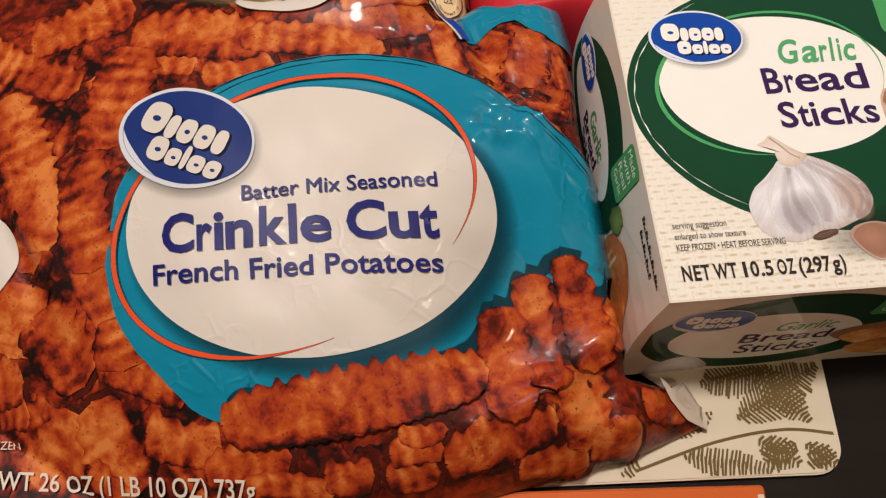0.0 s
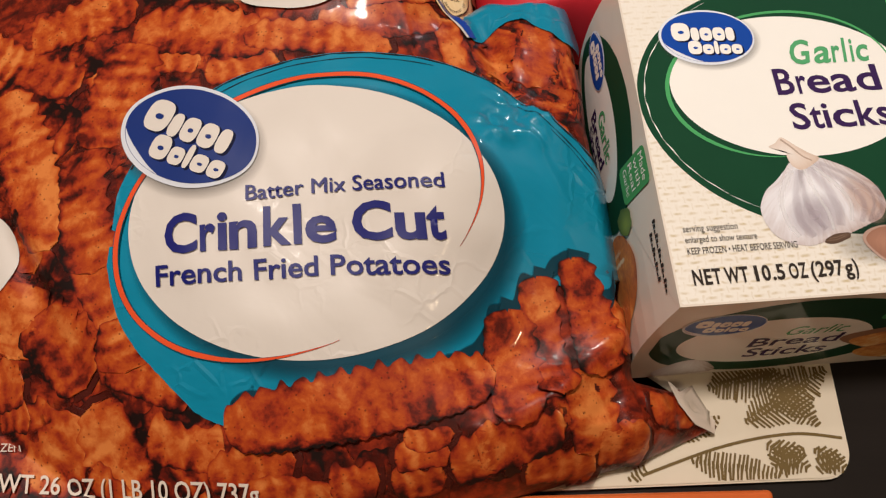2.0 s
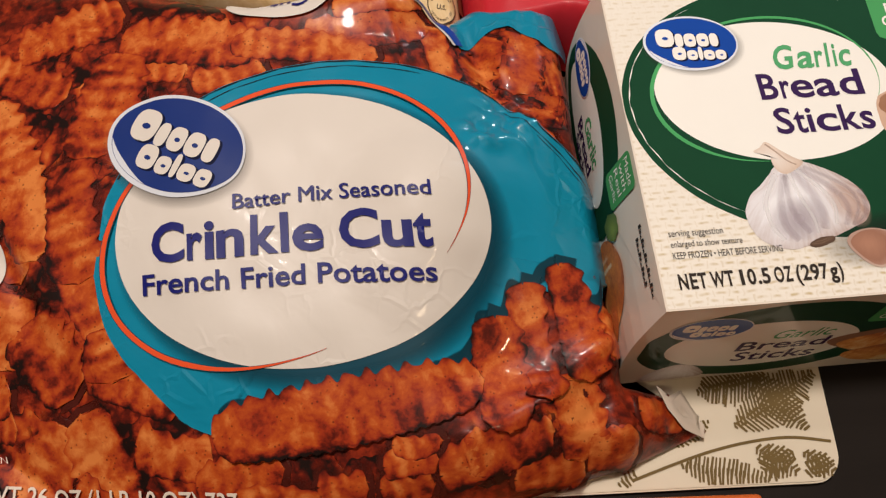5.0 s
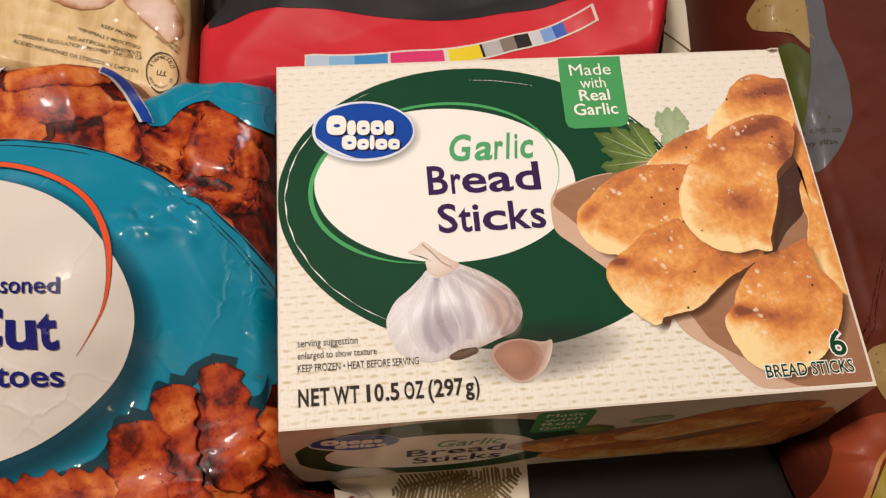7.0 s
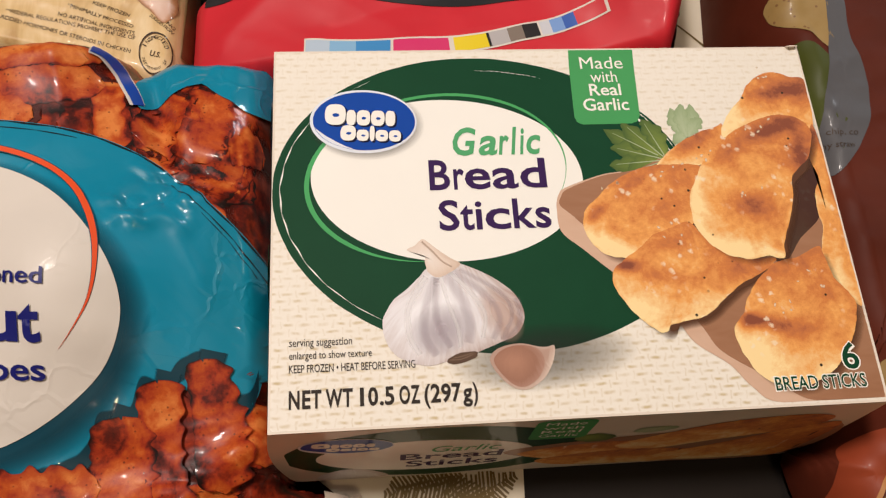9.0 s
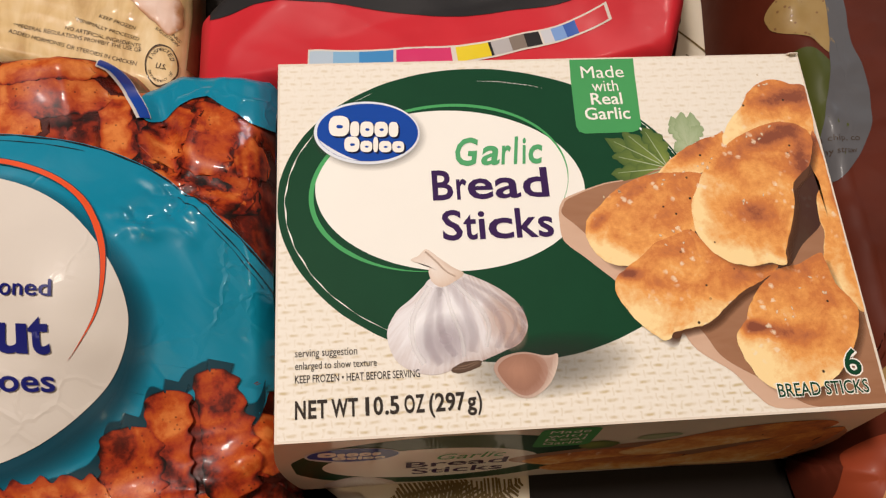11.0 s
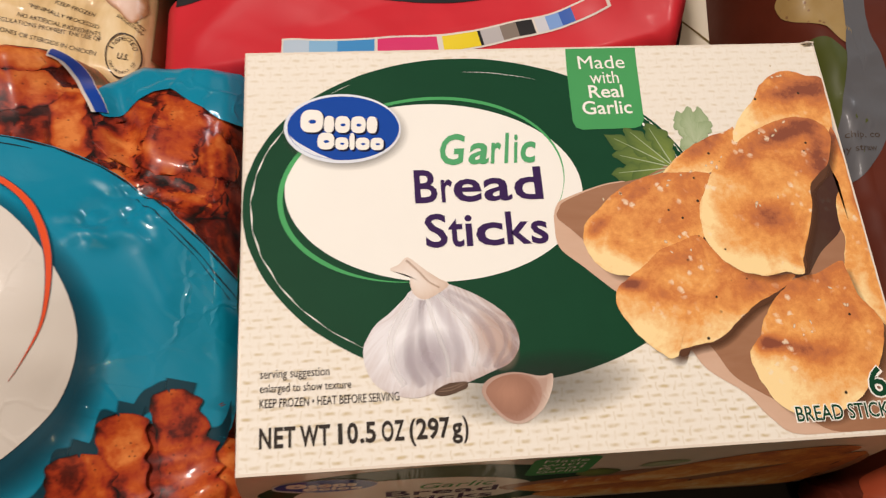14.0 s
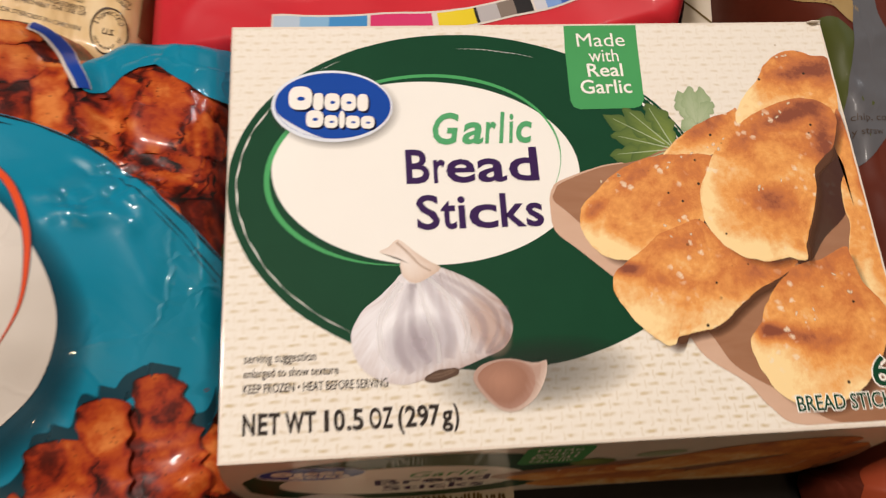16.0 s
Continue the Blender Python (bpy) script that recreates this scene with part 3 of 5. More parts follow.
def leaf(flat, parent, ax, ay, bx, by, wide, slant, ink_m):
    """A leaf drawn with hatching: many short pen strokes across its length, on both sides of the rib."""
    rs = np.random.RandomState(int(abs(ax * 9001 + by * 7001)) % 9999)
    a, b = np.array([ax, ay]), np.array([bx, by])
    d = b - a
    L = np.linalg.norm(d)
    d /= L
    nrm = np.array([-d[1], d[0]])
    pts, faces = [], []
    count = int(L / 0.0018)
    level = rs.uniform(0.0003, 0.0006)
    lifts = []
    for side in (1, -1):
        for i in range(count):
            s = (i + 0.5) / count
            half = wide * math.sin(math.pi * min(1, s ** 0.75)) * rs.uniform(0.85, 1.08)
            if half < 0.001:
                continue
            along = nrm * side + d * slant * (1 if side > 0 else 0.8)
            p0 = a + d * (s * L) - along * half * rs.uniform(0.05, 0.40)
            p1 = a + d * (s * L) + along * half + rs.uniform(-0.0005, 0.0005, 2)
            p0[1], p1[1] = max(p0[1], 0.0012), max(p1[1], 0.0012)
            p0[0], p1[0] = min(p0[0], -0.0012), min(p1[0], -0.0012)
            if np.linalg.norm(p1 - p0) < 0.0012:
                continue
            t = (p1 - p0) / np.linalg.norm(p1 - p0)
            q = np.array([-t[1], t[0]]) * rs.uniform(0.00050, 0.00072)
            k = len(pts)
            pts += [p0 - q, p0 + q, p1 + q * 0.8, p1 - q * 0.8]
            lifts += [level + (0.00003 if side > 0 else 0) + 0.000008 * (i % 3)] * 4
            faces.append((k, k + 1, k + 2, k + 3))
    printed("hatched_leaf", (np.array(pts), faces, np.zeros((len(pts), 2))), lambda x, y, e: np.stack([x, y, 0.0045 + (np.array(lifts) if len(x) == len(lifts) else np.full(len(x), level + e))], 1), 0.0, ink_m, parent)

BAG_EDGE = [(-0.37, -0.080), (-0.075, -0.048), (0.0, -0.034), (0.037, -0.022), (0.021, -0.006), (-0.001, 0.0), (-0.004, 0.03),
            (-0.005, 0.10), (-0.004, 0.187), (-0.056, 0.189), (-0.075, 0.195), (-0.15, 0.193), (-0.20, 0.212), (-0.37, 0.265)]
BAG_RADII = [0.024, 0.022, 0.018, 0.014, 0.010, 0.008, 0.010, 0.012, 0.013, 0.018, 0.024, 0.024, 0.024, 0.024]


def polygon_depth(x, y, edge, radii=None):
    """How far inside a polygon each point lies (in shares of each side's radius, where given); 0 outside."""
    d, inside = np.full(np.shape(x), 9.0), np.zeros(np.shape(x), bool)
    for (ax, ay), (bx, by), r in zip(edge, edge[1:] + edge[:1], radii or [1.0] * len(edge)):
        ex, ey = bx - ax, by - ay
        t = np.clip(((x - ax) * ex + (y - ay) * ey) / (ex * ex + ey * ey), 0, 1)
        d = np.minimum(d, np.hypot(x - ax - t * ex, y - ay - t * ey) / r)
        inside ^= ((ay > y) != (by > y)) & (x < (bx - ax) * (y - ay) / (by - ay + 1e-12) + ax)
    return np.where(inside, d, 0.0)


def waves(x, y, seed, length, count=7, ridged=False):
    rs = np.random.RandomState(seed)
    z = 0.0
    for _ in range(count):
        a, l, p = rs.uniform(0, 6.283), length * rs.uniform(0.6, 1.5), rs.uniform(0, 6.283)
        s = np.sin((x * math.cos(a) + y * math.sin(a)) * 6.283 / l + p + 1.3 * np.sin((x * math.sin(a) - y * math.cos(a)) * 3.1 / l))
        z = z + (1 - 2 * np.abs(s) if ridged else s)
    return z / count


def bump_at(x, y, cx, cy, rx, ry, turn=0.0):
    c, s = math.cos(radians(turn)), math.sin(radians(turn))
    u, v = ((x - cx) * c + (y - cy) * s) / rx, (-(x - cx) * s + (y - cy) * c) / ry
    return np.exp(-u * u - v * v)


def crease(x, y, points, amount, width, soft=0.0015):
    """A sharp fold in the film along a line of points."""
    d = np.full(np.shape(x), 9.0)
    for (ax, ay), (bx, by) in zip(points, points[1:]):
        ex, ey = bx - ax, by - ay
        t = np.clip(((x - ax) * ex + (y - ay) * ey) / (ex * ex + ey * ey), 0, 1)
        d = np.minimum(d, np.hypot(x - ax - t * ex, y - ay - t * ey))
    return amount * np.exp(-(np.sqrt(d * d + soft * soft) - soft) / width)


# how far the fries push the film up, or let it sink, over its even curve: place and amount
BULGES = [(-0.078, 0.080, 0.0100), (-0.056, 0.026, -0.0076), (-0.030, 0.050, -0.0006), (-0.058, 0.153, -0.0029), (-0.016, 0.150, 0.0024), (-0.016, 0.110, 0.0022), (-0.135, 0.065, -0.0029)]


def bulge(x, y):
    return sum(amount * bump_at(x, y, cx, cy, 0.027, 0.027) for cx, cy, amount in BULGES)


# small sharp folds where the film was squeezed, between the name oval and the far corner
SQUEEZED = []
fold_rs = np.random.RandomState(12)
for _ in range(30):
    r, a, turn = fold_rs.uniform() ** 0.6, fold_rs.uniform(0, 6.283), fold_rs.uniform(0, 6.283)
    fx, fy, fl = -0.045 + 0.018 * r * math.cos(a), 0.110 + 0.014 * r * math.sin(a), fold_rs.uniform(0.002, 0.006)
    mid = (fx + fl * math.cos(turn), fy + fl * math.sin(turn))
    turn += fold_rs.uniform(-1.2, 1.2)
    SQUEEZED.append(([(fx, fy), mid, (mid[0] + fl * math.cos(turn), mid[1] + fl * math.sin(turn))], fold_rs.uniform(0.0007, 0.0015) * fold_rs.choice((-1, 1, 1))))


def bag_height(x, y):
    """The upper side of the filled bag of fries."""
    u, v = (x + 0.12) / 0.12, (y - 0.07) / 0.1
    z = (0.067 + 0.006 * u + 0.009 * v - 0.022 * u * u - 0.014 * v * v - 0.005 * u * v - 0.005 * u ** 3 + 0.001 * u * u * v + 0.001 * u * v * v + 0.003 * v ** 3)
    z = z + 0.004 * bump_at(x, y, -0.082, 0.048, 0.03, 0.022) - 0.005 * bump_at(x, y, -0.067, 0.008, 0.022, 0.012)
    z = z + 0.008 * bump_at(x, y, -0.09, 0.178, 0.05, 0.015) + 0.010 * bump_at(x, y, -0.006, -0.024, 0.012, 0.008)
    z = z - 0.007 * bump_at(x, y, -0.052, 0.150, 0.006, 0.030, 14)
    z = z - 0.004 * bump_at(x, y, -0.262, 0.075, 0.007, 0.06, 28) - 0.003 * bump_at(x, y, -0.02, 0.120, 0.03, 0.005, -20)
    z = z - 0.009 * bump_at(x, y, -0.048, 0.182, 0.020, 0.018)
    z = z + bulge(x, y) - 0.026 * bump_at(x, y, -0.065, 0.187, 0.0085, 0.017, -12)
    for line, amount, width in (([(-0.072, -0.020), (-0.042, -0.009), (-0.013, 0.014)], 0.0040, 0.0055), ([(-0.042, -0.008), (-0.024, -0.030)], 0.0028, 0.004), ([(-0.016, 0.010), (-0.003, -0.022)], 0.0030, 0.004),
                                ([(-0.008, 0.0), (0.001, -0.026)], -0.0030, 0.003), ([(-0.030, 0.0), (-0.018, -0.010)], -0.0022, 0.003), ([(0.004, -0.006), (0.014, -0.026)], 0.0020, 0.003), ([(0.010, -0.012), (0.026, -0.016)], -0.0015, 0.002),
                                ([(-0.049, 0.120), (-0.041, 0.098), (-0.031, 0.078)], 0.0010, 0.003), ([(-0.275, 0.108), (-0.252, 0.070), (-0.238, 0.036)], 0.0030, 0.005),
                                ([(-0.030, 0.176), (-0.043, 0.140)], 0.0020, 0.003), ([(-0.022, 0.176), (-0.024, 0.130)], 0.0018, 0.003), ([(-0.046, 0.118), (-0.010, 0.112)], -0.0025, 0.003), ([(-0.092, 0.176), (-0.086, 0.146)], 0.0012, 0.003)):
        z = z + crease(x, y, line, amount, width)
    for line, amount in SQUEEZED:
        z = z + crease(x, y, line, amount, 0.0017, 0.0006)
    crumple = 1 / (1 + np.exp(-(x + 0.045 - 1.2 * (y - 0.002)) / 0.010)) * (y < 0.03)
    z = z + 0.0014 * crumple * waves(x, y, 5, 0.018, 6, True) + 0.0010 * waves(x, y, 11, 0.045) + 0.00018 * waves(x, y, 17, 0.016)
    d = np.minimum(polygon_depth(x, y, BAG_EDGE, BAG_RADII), 1)
    return 0.006 + np.maximum(z - 0.006, 0.008) * np.sqrt(1 - (1 - d) ** 2)

mat1, flat1 = placemat(0.43, 0.215, [(-0.0459, 0.0255, -0.0018, 0.0498, 0.0120, 0.45, M_HATCH), (-0.0262, 0.0493, -0.0622, 0.0413, 0.0100, 0.5, M_HATCH), (-0.0732, 0.0104, -0.0300, 0.0015, 0.0070, 0.1, M_HATCH),
                                    (-0.0380, 0.0165, -0.0195, 0.0040, 0.0075, 0.4, M_HATCH), (-0.0360, 0.0060, -0.0190, 0.0150, 0.0065, -0.6, M_HATCH), (-0.0169, 0.0135, -0.0030, 0.0030, 0.0060, 0.5, M_HATCH), (-0.0170, 0.0040, -0.0040, 0.0110, 0.0050, 0.1, M_HATCH),
                                    (-0.0764, 0.0179, -0.0550, 0.0296, 0.0040, 0.5, M_HATCH), (-0.0330, 0.0490, -0.0110, 0.0215, 0.0090, 0.2, M_HATCH), (-0.1025, 0.0031, -0.0917, 0.0087, 0.0030, 0.3, M_HATCH)],
                       "cream placemat with olive hatched leaves, under the packages", (0.0955, -0.0485, 0), -2.5)
printed("leaf_stem", stroke([(-0.0950, 0.0050), (-0.0574, 0.0159), (-0.0255, 0.0202), (-0.0026, 0.0176)], 0.0013), flat1, 0.0004, M_HATCH, mat1)
mat2, flat2 = placemat(0.30, 0.36, [(-0.295, 0.030, -0.260, 0.095, 0.012, 0.3, M_HATCH), (-0.275, 0.002, -0.235, 0.030, 0.014, -0.4, M_HATCH), (-0.276, 0.008, -0.262, 0.036, 0.012, 0.2, M_HATCH), (-0.240, 0.06, -0.215, 0.12, 0.012, 0.3, M_HATCH)],
                       "cream placemat with olive hatched leaves, partly covered by bags", (0.475, 0.20, 0), 4)
printed("leaf_stem", stroke([(-0.297, 0.080), (-0.270, 0.055), (-0.250, 0.030), (-0.236, 0.004)], 0.0012), flat2, 0.0004, M_HATCH, mat2)

# ---- carton of bread sticks ----
BX, BY0, BY1, BZ0, BZ1 = 0.2145, 0.013, 0.160, 0.005, 0.087
LEAN_Y = 0.010


def on_top(x, y, e):
    return np.stack([x, y, np.full(np.shape(x), BZ1 + e)], 1)


def on_front(x, z, e):
    return np.stack([x, BY0 - LEAN_Y * (BZ1 - z) / (BZ1 - BZ0) - e, z], 1)


def on_left(y, z, e):
    s = np.sin(np.clip((z - BZ0) / (BZ1 - BZ0), 0, 1) * math.pi)
    return np.stack([-0.004 * s - e, y, z], 1)


M_CARDSIDE = ink("cream_card_side", (0.74, 0.66, 0.56), vary=0.04, rough=0.30, coat=0.35)


def glossy(m):
    """The same ink under the varnish of the carton's sides."""
    g = m.copy()
    g.name = "varnished_" + m.name
    b = g.node_tree.nodes["Principled BSDF"]
    b.inputs["Coat Weight"].default_value, b.inputs["Coat Roughness"].default_value = 0.32, 0.06
    return g



carton = thing("bread_stick_carton", "cream and green garlic bread sticks carton lying flat on placemat", "food box")
# body: a slightly racked carton with softened folds
bm = bmesh.new()
NX, NZ = 12, 8
ring = []
for k in range(NZ + 1):
    z = BZ0 + (BZ1 - BZ0) * k / NZ
    s = math.sin(math.pi * k / NZ)
    y0, y1 = BY0 - LEAN_Y * (BZ1 - z) / (BZ1 - BZ0), BY1 - 0.004 * (BZ1 - z) / (BZ1 - BZ0) + 0.002 * s
    xl, xr = -0.004 * s, BX + 0.003 * s
    loop = [(xl + (xr - xl) * i / NX, y0) for i in range(NX)] + [(xr, y0 + (y1 - y0) * i / NX) for i in range(NX)]
    loop += [(xr - (xr - xl) * i / NX, y1) for i in range(NX)] + [(xl, y1 - (y1 - y0) * i / NX) for i in range(NX)]
    ring.append([bm.verts.new((x, y, z)) for x, y in loop])
for a, b in zip(ring, ring[1:]):
    for i in range(len(a)):
        j = (i + 1) % len(a)
        bm.faces.new((a[i], a[j], b[j], b[i]))
bm.faces.new(ring[-1])
bm.faces.new(ring[0][::-1])
bm.edges.ensure_lookup_table()
folds = [e for e in bm.edges if len(e.link_faces) == 2 and e.calc_face_angle(0) > 0.9]
bmesh.ops.bevel(bm, geom=folds, offset=0.0012, segments=3, affect="EDGES", profile=0.5)
part("card_body", bm, M_CARDSIDE, carton)
TOP = printed("top_panel", disc(rounded(0.0008, BY0 + 0.0008, BX - 0.0008, BY1 - 0.0008, 0.0012), 1), on_top, 0.00005, M_BURLAP, carton, "cream panel printed with burlap weave")
# torn paper lip on the far corner
bm = bmesh.new()
bmesh.ops.create_cube(bm, size=1, matrix=pose(BX - 0.0030, BY1 - 0.0006, BZ1 + 0.0008, 24, 10, 6) @ Matrix.Diagonal((0.0042, 0.0007, 0.0030, 1)))
bmesh.ops.bevel(bm, geom=bm.edges[:], offset=0.00025, segments=1, affect="EDGES")
part("torn_lip", bm, M_CARDSIDE, carton)

# art on the top panel
ST = 0.00004
SS = 0.00012


def top(name, shape, level, material, label=""):
    return printed(name, shape, on_top, 0.00010 + level * ST, material, TOP, label)


top("green_oval", disc(oval(0.0802, 0.0959, 0.0802, 0.0597, -5.3, 220, 0.0035, 3), 3), 0, M_GREEN, "forest green brushed oval")
for a, b, s0, s1, w, sd in ((0.0778, 0.0574, 128, 250, 0.0006, 2), (0.0765, 0.0560, 20, 60, 0.0012, 5), (0.0786, 0.0583, 22, 48, 0.0005, 6), (0.0745, 0.0538, 75, 96, 0.0004, 4)):
    o = oval(0.0806, 0.0963, a, b, -5.3, 90, 0.004, sd, s0, s1)
    th = np.sin(np.linspace(0.02, 3.12, 90))[:, None] ** 0.5
    c = np.array([[0.0806, 0.0963]])
    top("brush_gap", band(o, o + (c - o) / 0.08 * w * th * (0.6 + 0.4 * np.sin(np.arange(90) * 0.9))[:, None], 1), 1, M_CREAM)
o1 = oval(0.0611, 0.1053, 0.0497, 0.0342, 9.0, 200, 0, 1, -26, 262)
tp = np.clip(np.linspace(0, 1, 200) / 0.3, 0.12, 1)[:, None] * np.clip(np.linspace(1, 0, 200) / 0.15, 0.15, 1)[:, None]
top("green_line", band(o1, o1 + (np.array([[0.0611, 0.1053]]) - o1) * 0.036 * tp, 1), 2.3, M_GREENLINE)
top("cream_oval", disc(oval(0.0651, 0.1037, 0.0510, 0.0333, -2.3, 160), 3), 1.6, M_CREAM, "cream name oval")
logo(on_top, 0.00026, TOP, 0.0341, 0.1282, 0.0203, 0.0137, -2.7, M_BLUE, M_RIM, M_WHITE, 0.00004, M_SHADERIM, False, M_DEEPBLUE)


def top_words(body, x0, y0, x1, y1, material, weight=0.0, shear=0.0, level=6, turn=0.0, name="lettering", spans=()):
    return letters(body, x0 / 1000, y0 / 1000, x1 / 1000, y1 / 1000, on_top, 0.00010 + level * ST, material, TOP, weight, shear, 0, turn, 0, name, "", spans)


top_words("Garlic", 67.5, 112.5, 101.6, 124.7, M_SCRIPT, 0.022, 0.22, spans=GARLIC_SPANS)
top_words("Bread", 57.8, 98.4, 102.1, 111.0, M_PURPLE, 0.018, spans=BREAD_SPANS)
top_words("Sticks", 60.5, 82.2, 102.1, 94.5, M_PURPLE, 0.018, spans=STICKS_SPANS)
top_words("NET WT 10.5 OZ (297g)", 6.8, 18.7, 69.8, 26.9, M_GREY, 0.026, spans=WEIGHT_SPANS)
top_words("serving suggestion", 6.8, 40.8, 28.0, 44.3, M_GREY)
top_words("enlarged to show texture", 6.8, 36.5, 34.6, 39.9, M_GREY)
top_words("KEEP FROZEN • HEAT BEFORE SERVING", 6.8, 32.7, 49.2, 35.4, M_GREY, 0.004)
# green tag
tag = np.array([(117.2, 159.2), (143.9, 159.2), (143.4, 152), (142.4, 128.5), (141.0, 126.0), (138.5, 125.1), (119.2, 125.0), (117.0, 126.0), (116.1, 128.5), (116.6, 150)]) / 1000
top("green_tag", disc(tag, 2), 3, M_TAG, "leaf green tag hanging from the edge")
for word, y, x0, x1, h, wt in (("Made", 150.2, 121.2, 138.8, 5.6, 0.0), ("with", 143.9, 124.8, 135.6, 5.2, 0.0), ("Real", 137.8, 123.6, 136.4, 5.4, 0.012), ("Garlic", 131.0, 120.3, 138.6, 5.6, 0.012)):
    top_words(word, x0, y, x1, y + h, M_WHITE, wt)
M_TEXT = ink("brown_root_ink", (0.10, 0.06, 0.04))
# garlic bulb with its shadow, stem, root and clove
top("bulb_shadow", disc(oval(0.094, 0.0345, 0.034, 0.012, 4), 6), 2.2, M_SHADE)
bulb = spline(np.array([(54.8, 67.9), (62.0, 70.5), (66.7, 69.6), (73.0, 66.9), (79.1, 63.3), (84.3, 59.0), (87.1, 54.8), (88.4, 50.0), (87.5, 46.1), (84.5, 42.4), (79.7, 40.4), (74.1, 38.2), (69.4, 36.6),
                        (61.8, 34.8), (54.2, 33.1), (46.8, 34.8), (41.7, 38.3), (39.1, 43.7), (38.6, 49.1), (40.0, 52.8), (42.8, 57.0), (47.5, 60.7), (52.3, 65.3)]) / 1000, 5)
top("garlic_bulb", disc(bulb, 14), 4, M_GARLIC, "white garlic bulb print")
top("bulb_shade", disc(oval(0.0590, 0.0455, 0.0125, 0.0095, 20), 8), 4.1, M_LILAC)
top("bulb_shade", disc(oval(0.0800, 0.0505, 0.0075, 0.0115, 25), 8), 4.15, M_WARMSKIN)
for s, w, m in ((((57.8, 64.5), (53.4, 52.0), (53.1, 42.9), (56.6, 36.6)), 0.0042, M_CREASE), (((58.3, 64.5), (57.2, 51.8), (59.2, 44.0), (62.0, 39.3)), 0.0034, M_CREASE), (((61.8, 65.9), (67.4, 54.4), (69.3, 46.4), (68.1, 40.4)), 0.0050, M_CREASE),
                (((63.4, 67.5), (75.5, 57.1), (79.6, 48.9), (76.7, 41.4)), 0.0034, M_CREASE), (((66.6, 67.3), (80.3, 58.4), (84.1, 50.2), (79.7, 41.2)), 0.0022, M_CREASE), (((86, 56), (87.0, 50), (85.5, 45), (80.5, 41.2)), 0.0030, M_CREASE),
                (((59.5, 66), (61.8, 55), (64.6, 46), (65, 39)), 0.0022, M_SHEEN), (((62.5, 67), (70.5, 58), (74.4, 50), (73, 42)), 0.0024, M_SHEEN), (((54.5, 65), (48, 54), (47.6, 44), (51, 37)), 0.0030, M_SHEEN)):
    top("clove_crease", stroke(np.array(s) / 1000, w, 8, 0.2), 4.3 + 0.1 * (m is M_SHEEN), m)
top("garlic_stem", disc(spline(np.array([(48.2, 75.2), (51.1, 77.0), (53.8, 79.3), (56.3, 77.8), (59.4, 75.0), (63.7, 71.7), (67.1, 69.4), (63.4, 66.4), (58.9, 64.6), (55.5, 66.6), (54.4, 70.4), (54.2, 72.9)]) / 1000, 5), 6, (0.0572, 0.0712)), 4.6, M_STEM)
for s in (((53.6, 78.4), (57.4, 74.4), (60.6, 70.6), (64.0, 68.4)),):
    top("stem_fibre", stroke(np.array(s) / 1000, 0.0011, 8, 0.3), 4.7, M_CREASEDARK)
top("bulb_root", disc(oval(0.0655, 0.0354, 0.0056, 0.0017, 14, 40, 0.1, 3), 3), 4.75, M_TEXT)
for k in range(5):
    y = 35.0 + 0.35 * k
    top("root_hair", stroke(np.array([(60.6 + k * 0.6, y - 0.6), (65 + k * 0.2, 34.4 + 0.5 * k), (70 - k * 0.3, 36.4 + 0.2 * k)]) / 1000, 0.00032), 4.8, M_CREASEDARK if k % 2 else M_TEXT)
top("garlic_clove", disc(spline(np.array([(74.9, 33.7), (76.8, 37.3), (81.6, 39.1), (86.8, 39.4), (92.6, 38.0), (95.4, 37.9), (97.8, 38.2), (97.3, 34.0), (94.8, 29.0), (91.3, 25.5), (86.6, 23.4), (82.1, 24.4), (77.9, 28.3)]) / 1000, 5), 8, (0.0900, 0.0330)), 4.5, M_CLOVERIM, "pink garlic clove print")
top("clove_face", disc(spline(np.array([(76.2, 33.6), (78.0, 36.6), (82.1, 38.5), (86.8, 38.8), (91.3, 37.6), (93.5, 35.0), (93.5, 31.3), (90.9, 27.0), (86.4, 24.4), (82.5, 25.2), (78.7, 29.0)]) / 1000, 5), 8), 4.6, M_CLOVE)
# board and bread sticks
clipped = lambda o: np.stack([np.minimum(o[:, 0], 0.2134), np.maximum(o[:, 1], 0.0146)], 1)
board = np.array([(104.6, 89.4), (105.0, 93.0), (106.1, 95.7), (109.0, 98.3), (123.5, 103.3), (139.9, 106.4), (167.9, 119.3), (212.6, 117), (213.4, 80), (213.4, 48.1), (213.4, 14.5), (176.0, 14.5), (165.9, 20.5), (159.5, 28.5), (148.2, 37), (141.8, 46.9), (126.0, 60.8), (112.7, 73.3), (105.3, 80.6)]) / 1000
top("board_rim", disc(clipped(spline(board, 5)), 4, (0.17, 0.07)), 3.2, M_BOARDPALE, "pale edge of wooden board print")
board2 = np.array([(106.0, 91.2), (106.8, 94.6), (109.6, 97.6), (123.5, 102.8), (139.9, 106.0), (167.9, 118.9), (212.6, 117), (213.2, 80), (213.2, 48.1), (213.2, 14.7), (187.8, 14.7), (177.7, 19.8), (169.6, 25.2), (157.0, 33.9), (150.8, 44.4), (136, 64), (124, 72), (111, 86)]) / 1000
top("board_face", disc(clipped(spline(board2, 5)), 4, (0.17, 0.08)), 3.6, M_BOARD, "brown wooden board print")
GAP_EDGE = [(199.4, 105.5), (208.0, 107.6), (208.8, 96.6), (206.0, 83.7), (196.2, 74.9), (189.4, 66.7), (184.4, 66.9), (189.6, 75.2), (195.0, 88.9), (197.1, 99.5)]
